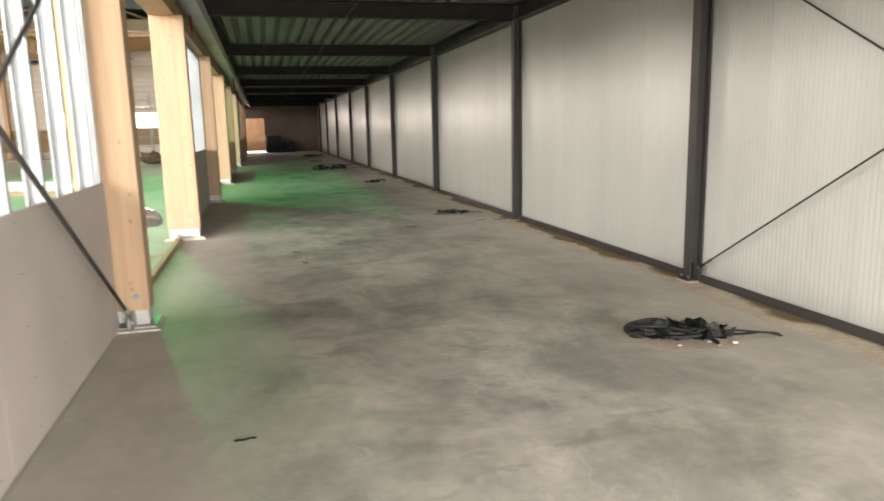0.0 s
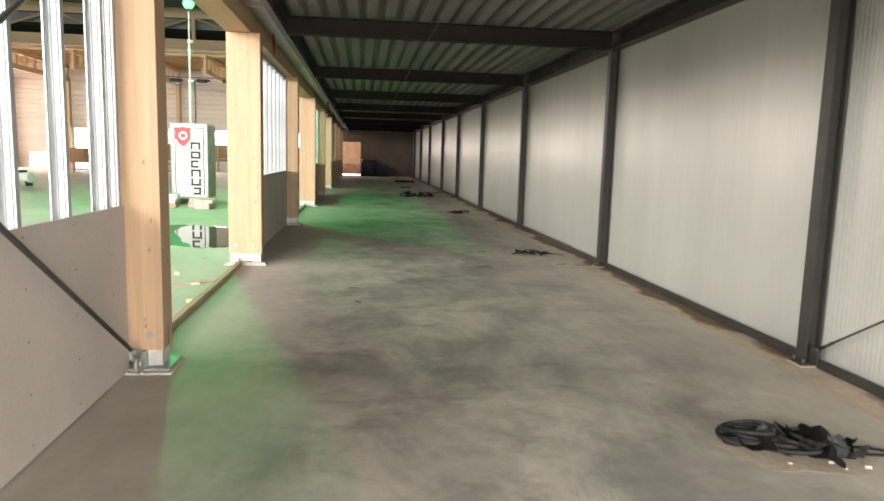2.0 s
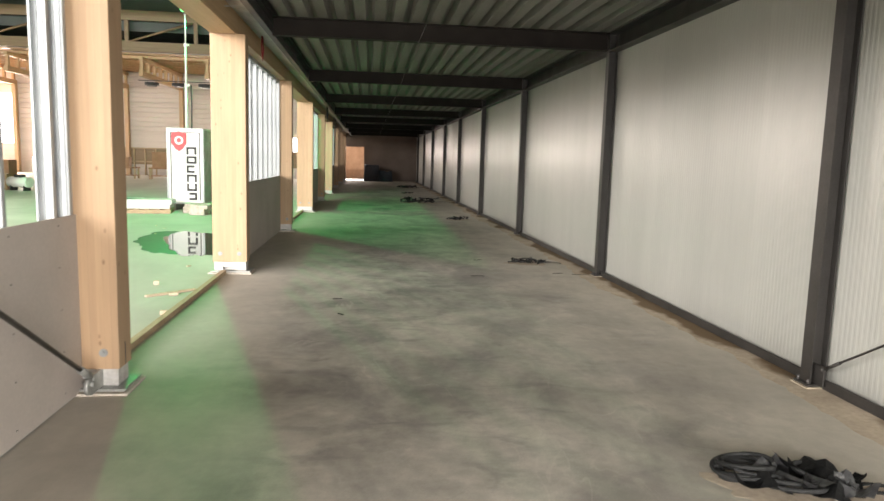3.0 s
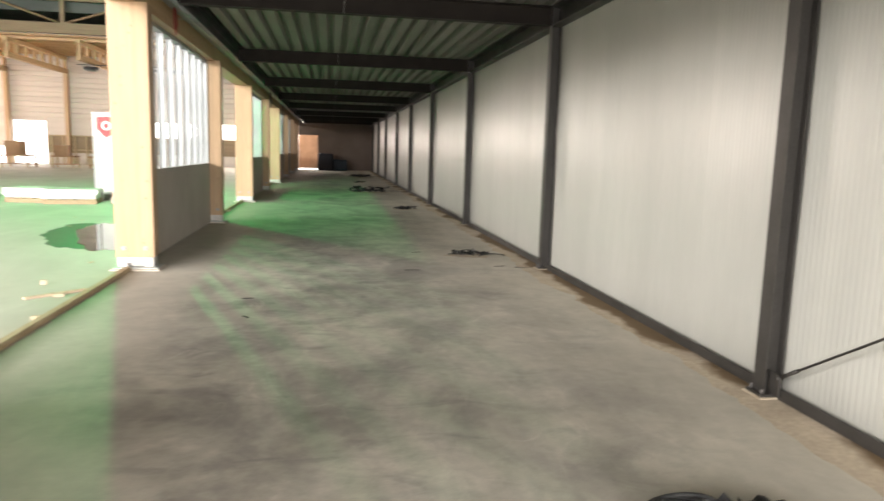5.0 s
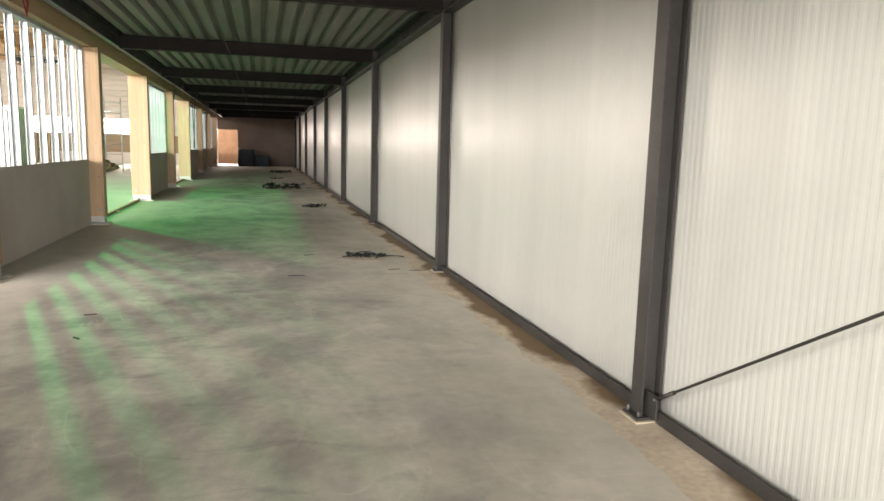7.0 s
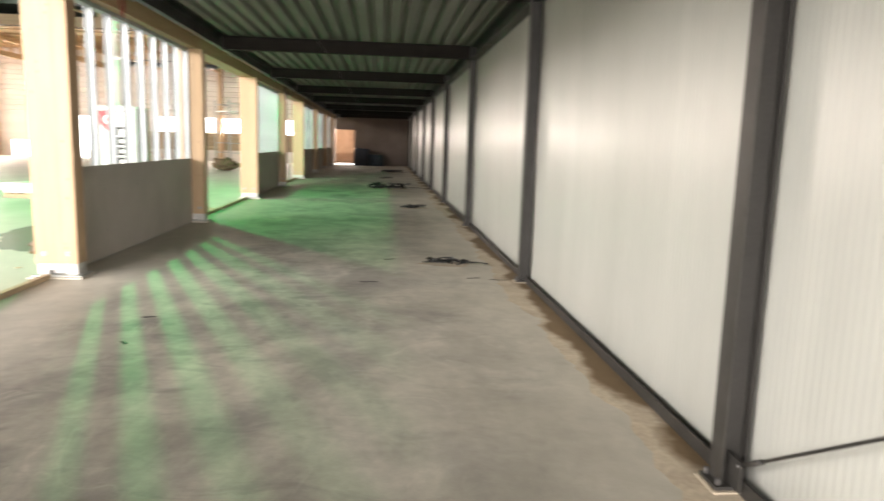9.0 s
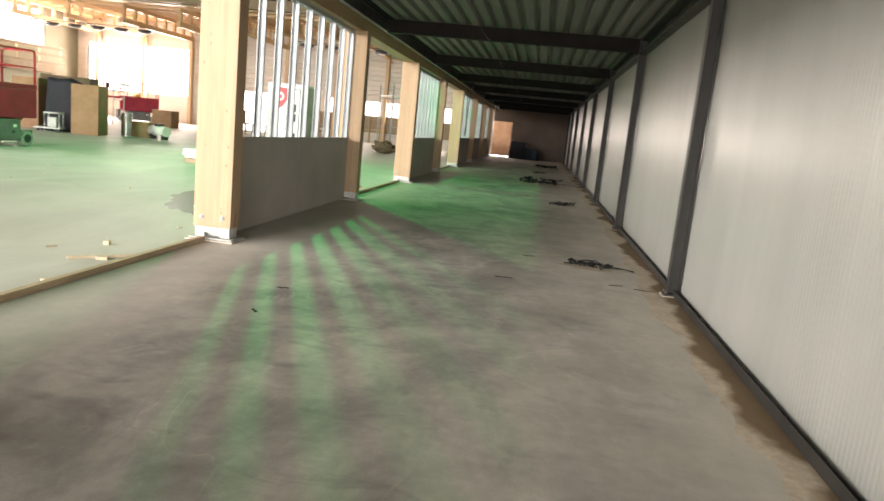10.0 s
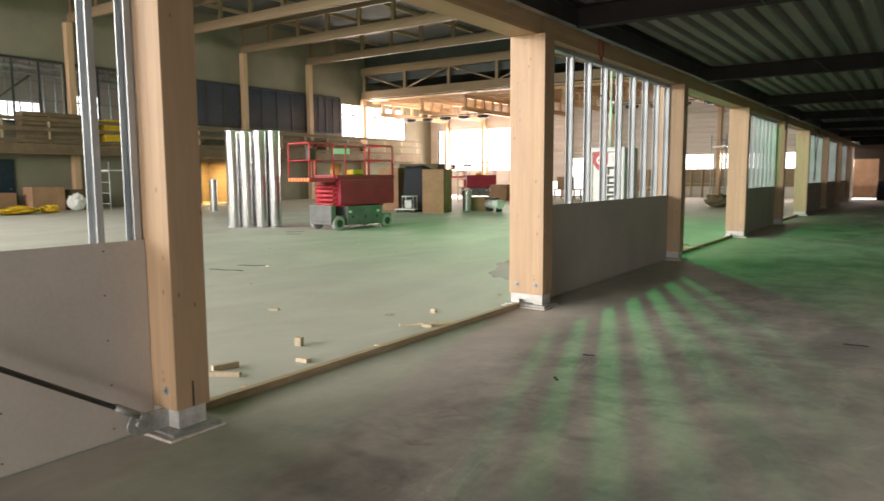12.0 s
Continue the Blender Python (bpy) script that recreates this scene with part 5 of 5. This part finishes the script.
for x, y, l, rz in ((-6.9, 10.85, 0.7, 15), (-6.97, 11.5, 0.6, 25), (-9.5, 9.0, 0.9, 5), (-12.0, 17.2, 0.5, 60), (-11.4, 16.6, 0.4, 40)):
    pts = [(l * (i / 6 - 0.5), 0.03 * math.sin(i * 1.7), 0.001) for i in range(7)]
    ob = solid("rubber_strip", strip("", pts, 0.05, M_RUBBER, "", ""), M_RUBBER, "black rubber strip lying on the concrete", "strip", "black strips on the floor", at=(x, y, 0), rz=rz)

# ================================================================ things in the passage
# silt and stains along the panel wall
bm = B()
seg = 700
prev = None
for i in range(seg + 1):
    y = PSOUTH + (NORTH - 0.3 - PSOUTH) * i / seg
    w = 0.30 + 0.13 * noise.noise((y * 0.8, 1.3, 0)) + 0.10 * noise.noise((y * 2.6, 4.0, 0)) + 0.05 * noise.noise((y * 8, 9.0, 0))
    w = max(0.03, w)
    ring = [bm.verts.new((XW - 0.075 - w, y, 0.0004)), bm.verts.new((XW - 0.075 - w * 0.8, y, 0.0025)), bm.verts.new((XW - 0.076, y, 0.0035))]
    if prev:
        for k in range(2):
            bm.faces.new((prev[k], prev[k + 1], ring[k + 1], ring[k]))
    prev = ring
bmesh.ops.recalc_face_normals(bm, faces=bm.faces)
tagged(solid("silt_strip", bm, M_SILT_DAMP, "tan silt with damp brown stretches along the base rail", "silt"), kind="stuff")


def rubbish(at, size, seed, rz, label, ribbons=9, tail=True, coil=False):
    """A tangle of black rubber strips, torn grey film and sand."""
    r = random.Random(seed)
    t = thing("rubbish_tangle", at, label, "rubbish", "rubbish tangles on the floor", rz=rz)
    bm = B()
    blob(bm, 0.02 * size, -0.05 * size, 0.44 * size, 0.25 * size, 0.0006, seed, 44, 0.35, 0.0015)
    part("sand_rim", bm, M_SILT, t, "tan sand around the tangle")
    for i in range(ribbons):
        n = 16
        a0 = r.uniform(0, 6.28)
        cx, cy = r.uniform(-0.30, 0.25) * size, r.uniform(-0.10, 0.12) * size
        rad = r.uniform(0.06, 0.14) * size
        turn = r.uniform(3.0, 6.5) * r.choice((-1, 1))
        hgt = r.uniform(0.03, 0.08) * size
        pts = []
        for k in range(n):
            a = a0 + turn * k / (n - 1)
            s = k / (n - 1)
            pts.append((cx + rad * 1.4 * math.cos(a), cy + rad * math.sin(a), 0.012 * size + hgt * math.sin(math.pi * s) ** 0.7))
        bm = B()
        tube(bm, pts, r.uniform(0.008, 0.015) * size, 7)
        part("hose", bm, M_RUBBER, t)
    if coil:
        for k in range(5):
            pts = []
            q = r.uniform(0, 6.28)
            for i in range(25):
                a = q + 6.6 * i / 24
                rad = (0.09 + 0.018 * (k % 3)) * size
                pts.append((-0.25 * size + rad * 1.35 * math.cos(a), 0.03 * size + rad * math.sin(a), (0.030 + 0.018 * k + 0.014 * math.sin(a * 1.5 + k)) * size))
            bm = B()
            tube(bm, pts, r.uniform(0.010, 0.016) * size, 7)
            part("hose_coil", bm, M_RUBBER, t, "flattened coil of black hose")
        for cx, cy, lx, ly, tilt, turn, grey in ((-0.10, 0.04, 0.28, 0.15, 22, 48, 1), (0.03, -0.10, 0.26, 0.19, -18, 20, 1), (0.16, 0.03, 0.36, 0.19, 14, -12, 0), (-0.20, -0.10, 0.30, 0.13, 10, 6, 0), (0.10, -0.17, 0.24, 0.12, 8, -25, 0), (0.08, 0.10, 0.30, 0.15, -12, 10, 0), (0.26, -0.06, 0.22, 0.12, 10, -35, 1), (0.20, -0.12, 0.20, 0.10, -9, 60, 1)):
            bm = B()
            m = pose(cx * size, cy * size, 0.06 * size, tilt, 7, turn)
            rows = []
            for u in range(9):
                fold = 0.035 * size * math.sin(u * 1.15 + cx * 20)
                rows.append([bm.verts.new(m @ Vector(((u / 8 - 0.5) * lx * size, (v / 3 - 0.5) * ly * size, fold * (0.4 + 0.3 * v)))) for v in range(4)])
            for u in range(8):
                for v in range(3):
                    bm.faces.new((rows[u][v], rows[u + 1][v], rows[u + 1][v + 1], rows[u][v + 1]))
            bmesh.ops.solidify(bm, geom=bm.faces[:], thickness=0.006 * size)
            low = min(v.co.z for v in bm.verts)
            for v in bm.verts:
                v.co.z += max(0.0, 0.006 - low)
            part("folded_film", bm, M_FOIL if grey else M_RUBBER, t, "folded grey film" if grey else "folded black membrane")
    for i in range(5 if coil else ribbons + 5):
        bm = B()
        cx, cy = r.uniform(-0.34, 0.36) * size, r.uniform(-0.17, 0.12) * size
        lx, ly = r.uniform(0.09, 0.15) * size, r.uniform(0.06, 0.10) * size
        m = pose(cx, cy, r.uniform(0.03, 0.10) * size, r.uniform(-20, 20), r.uniform(-16, 16), r.uniform(0, 180))
        q = r.uniform(0, 50)
        g = [[bm.verts.new(m @ Vector(((u / 6 - 0.5) * lx, (v / 4 - 0.5) * ly, 0.05 * size * noise.noise((u * 0.5 + q, v * 0.6, seed))))) for v in range(5)] for u in range(7)]
        for u in range(6):
            for v in range(4):
                bm.faces.new((g[u][v], g[u + 1][v], g[u + 1][v + 1], g[u][v + 1]))
        bmesh.ops.solidify(bm, geom=bm.faces[:], thickness=0.010 * size)
        low = min(v.co.z for v in bm.verts)
        for v in bm.verts:
            v.co.z += max(0.0, 0.006 - low)
        part("membrane_scrap", bm, M_FOIL if i % 3 == 0 else M_RUBBER, t, "torn grey film" if i % 3 == 0 else "")
    for i in range(7 if coil else 3):
        bm = B()
        x, y = r.uniform(-0.1, 0.4) * size, r.uniform(-0.26, -0.02) * size
        s = r.uniform(0.005, 0.012) * size
        box(bm, x - s * 1.6, x + s * 1.6, y - s, y + s, 0.004, 0.004 + s * 1.3, s * 0.3)
        part("chip", bm, M_MORTAR, t, "pale chip")
    if tail:
        for j in range(2):
            pts = [(0.25 * size + 0.5 * size * k / 12, (0.02 - 0.05 * j) * size + 0.03 * size * math.sin(k * 0.6 + j * 2) - 0.002 * k * size, 0.006 + 0.03 * size * math.sin(math.pi * k / 12)) for k in range(13)]
            bm = strip("", pts, 0.035 * size, None, "", "", th=0.006)
            part("rubber_strip", bm, M_RUBBER, t)
    return t


rubbish((3.0, 4.25, 0), 0.97, 3, -14, "tangle of black rubber strips and torn film on sandy concrete", 4, True, True)
rubbish((3.36, 12.0, 0), 0.75, 8, 0, "tangle of black strips beside the wall", 8)
rubbish((3.25, 20.1, 0), 0.8, 11, 20, "low tangle of black strips on the floor", 6, False)
rubbish((2.7, 27.4, 0), 1.8, 17, 0, "wide tangle of black strips on the floor", 9)
rubbish((2.6, 34.5, 0), 0.8, 23, 0, "small tangle of black strips on the floor", 5, False)
rubbish((3.0, 41.0, 0), 1.6, 29, 0, "tangle of black strips far along the passage", 7)
for x, y, l, rz in ((-0.08, 3.43, 0.11, 8), (0.45, 9.0, 0.10, 15), (0.52, 8.2, 0.09, 130), (2.35, 10.7, 0.20, 4), (2.6, 12.3, 0.15, 20), (3.6, 11.0, 0.16, 15), (3.9, 10.9, 0.22, -10)):
    pts = [(l * (i / 5 - 0.5), 0.006 * math.sin(i * 2.1), 0.001) for i in range(6)]
    solid("rubber_strip", strip("", pts, 0.018, M_RUBBER, "", ""), M_RUBBER, "thin black sliver lying on the concrete", "strip", "black strips on the floor", at=(x, y, 0), rz=rz)

# hanging strap and cables under the roof edge
def hanging_loop(at, l, w, mat, label, cat, r=0.008):
    t = thing("hanging_loop", at, label, cat, "loops hanging from the soffit")
    for k in range(2):
        pts = [(0.01 * k, -w / 2 + 0.01 * k, 0.0), (0.0, -w / 2 - 0.02 * k, -l * 0.6), (0.01, -w / 4, -l * (0.95 - 0.1 * k)), (0.0, w / 5, -l * (1 - 0.1 * k)), (0.01 * k, w / 2, -l * 0.6), (0.0, w / 2 - 0.01 * k, 0.0)]
        bm = B()
        tube(bm, pts, r, 8)
        part("loop", bm, mat, t)
    return t


hanging_loop((-0.9, 12.45, 3.455), 0.36, 0.14, M_REDSTRAP, "red lifting sling hanging from the soffit", "strap", 0.008)
hanging_loop((-0.72, 26.2, 3.42), 0.55, 0.4, M_DARK, "black cable loop hanging from the soffit", "cable", 0.014)
crossed = thing("hanging_cables", (-0.86, 34.4, 3.44), "long black cables hanging crossed in front of the studs", "cable")
for k in (-1, 1):
    bm = B()
    tube(bm, [(0.02 * k, k * (0.42 - 0.84 * i / 14) + 0.06 * math.sin(i * 0.8), -2.15 * i / 14) for i in range(15)], 0.016, 8)
    part("cable_run", bm, M_DARK, crossed)
bm = B()
pts = []
for i in range(60):
    y = 2.0 + 0.75 * i
    d = min(abs(y - g) for g in GRID)
    pts.append((1.42 + 0.012 * math.sin(i * 0.7), y, BEAM0 - 0.012 - 0.03 * min(1.0, d)))
tube(bm, pts, 0.003, 6)
solid("ceiling_cable", bm, M_BRACE, "thin grey cable strung under the roof beams", "cable")
# crate and covered goods at the far end
def draped(name, at, sx, sy, h, mat, label, cat, rz=0.0):
    """Goods under a hanging sheet: a soft box with folds."""
    bm = B()
    box(bm, -sx / 2, sx / 2, -sy / 2, sy / 2, 0, h)
    bmesh.ops.subdivide_edges(bm, edges=bm.edges[:], cuts=9, use_grid_fill=True)
    for v in bm.verts:
        side = Vector((v.co.x, v.co.y, 0))
        f = 0.05 * noise.noise((v.co.x * 5, v.co.y * 5, v.co.z)) + 0.08 * (1 - v.co.z / h)
        if side.length > 0.3:
            v.co += side.normalized() * f
        if v.co.z > h * 0.5:
            v.co.z += 0.18 * noise.noise((v.co.x * 2, v.co.y * 2, at[1])) * (v.co.z / h - 0.5)
    for f in bm.faces:
        f.smooth = True
    return solid(name, bm, mat, label, cat, at=at, rz=rz)


draped("tarpaulin", (0.95, 51.9, 0), 1.0, 1.1, 1.15, M_NAVY, "dark blue tarpaulin draped over goods by the end wall", "tarpaulin")
draped("tarpaulin", (1.95, 52.1, 0), 0.9, 0.9, 0.75, M_BLUE, "dark blue tarpaulin over a low stack by the end wall", "tarpaulin")


# dark fan heaters hung in a row under the low back bay
def fan_heater(at, rz):
    h = thing("fan_heater", at, "round dark fan heater hung under the back bay joists", "heater", "fan heaters under the back bay", rz=rz)
    bm = B()
    rod(bm, (0, 0, 0), (0, 0, 0.16), 0.42, 20)
    part("housing", bm, M_DARK, h)
    bm = B()
    rod(bm, (0, 0, -0.07), (0, 0, -0.002), 0.30, 16)
    part("fan_guard", bm, M_CHASSIS, h)
    for sx in (-0.25, 0.25):
        bm = B()
        rod(bm, (sx, 0, 0.16), (sx, 0, HEATER_TOP - at[2]), 0.009, 6)
        part("hanger", bm, M_DARK, h)


HEATER_TOP = 6.0
bm = B()
box(bm, -31.8, -22.8, 46.17, 46.23, 5.97, 6.018)
solid("suspension_rail", bm, M_DARK, "dark steel rail under the back bay beams", "rail")
for i in range(5):
    fan_heater((-30.0 + 1.63 * i, 46.2, 5.72), 0)
bm = B()
box(bm, -13.4, -7.0, 46.17, 46.23, 5.97, 6.018)
solid("suspension_rail", bm, M_DARK, "dark steel rail under the back bay beams", "rail")
for i in range(4):
    fan_heater((-12.6 + 1.6 * i, 46.2, 5.72), 0)
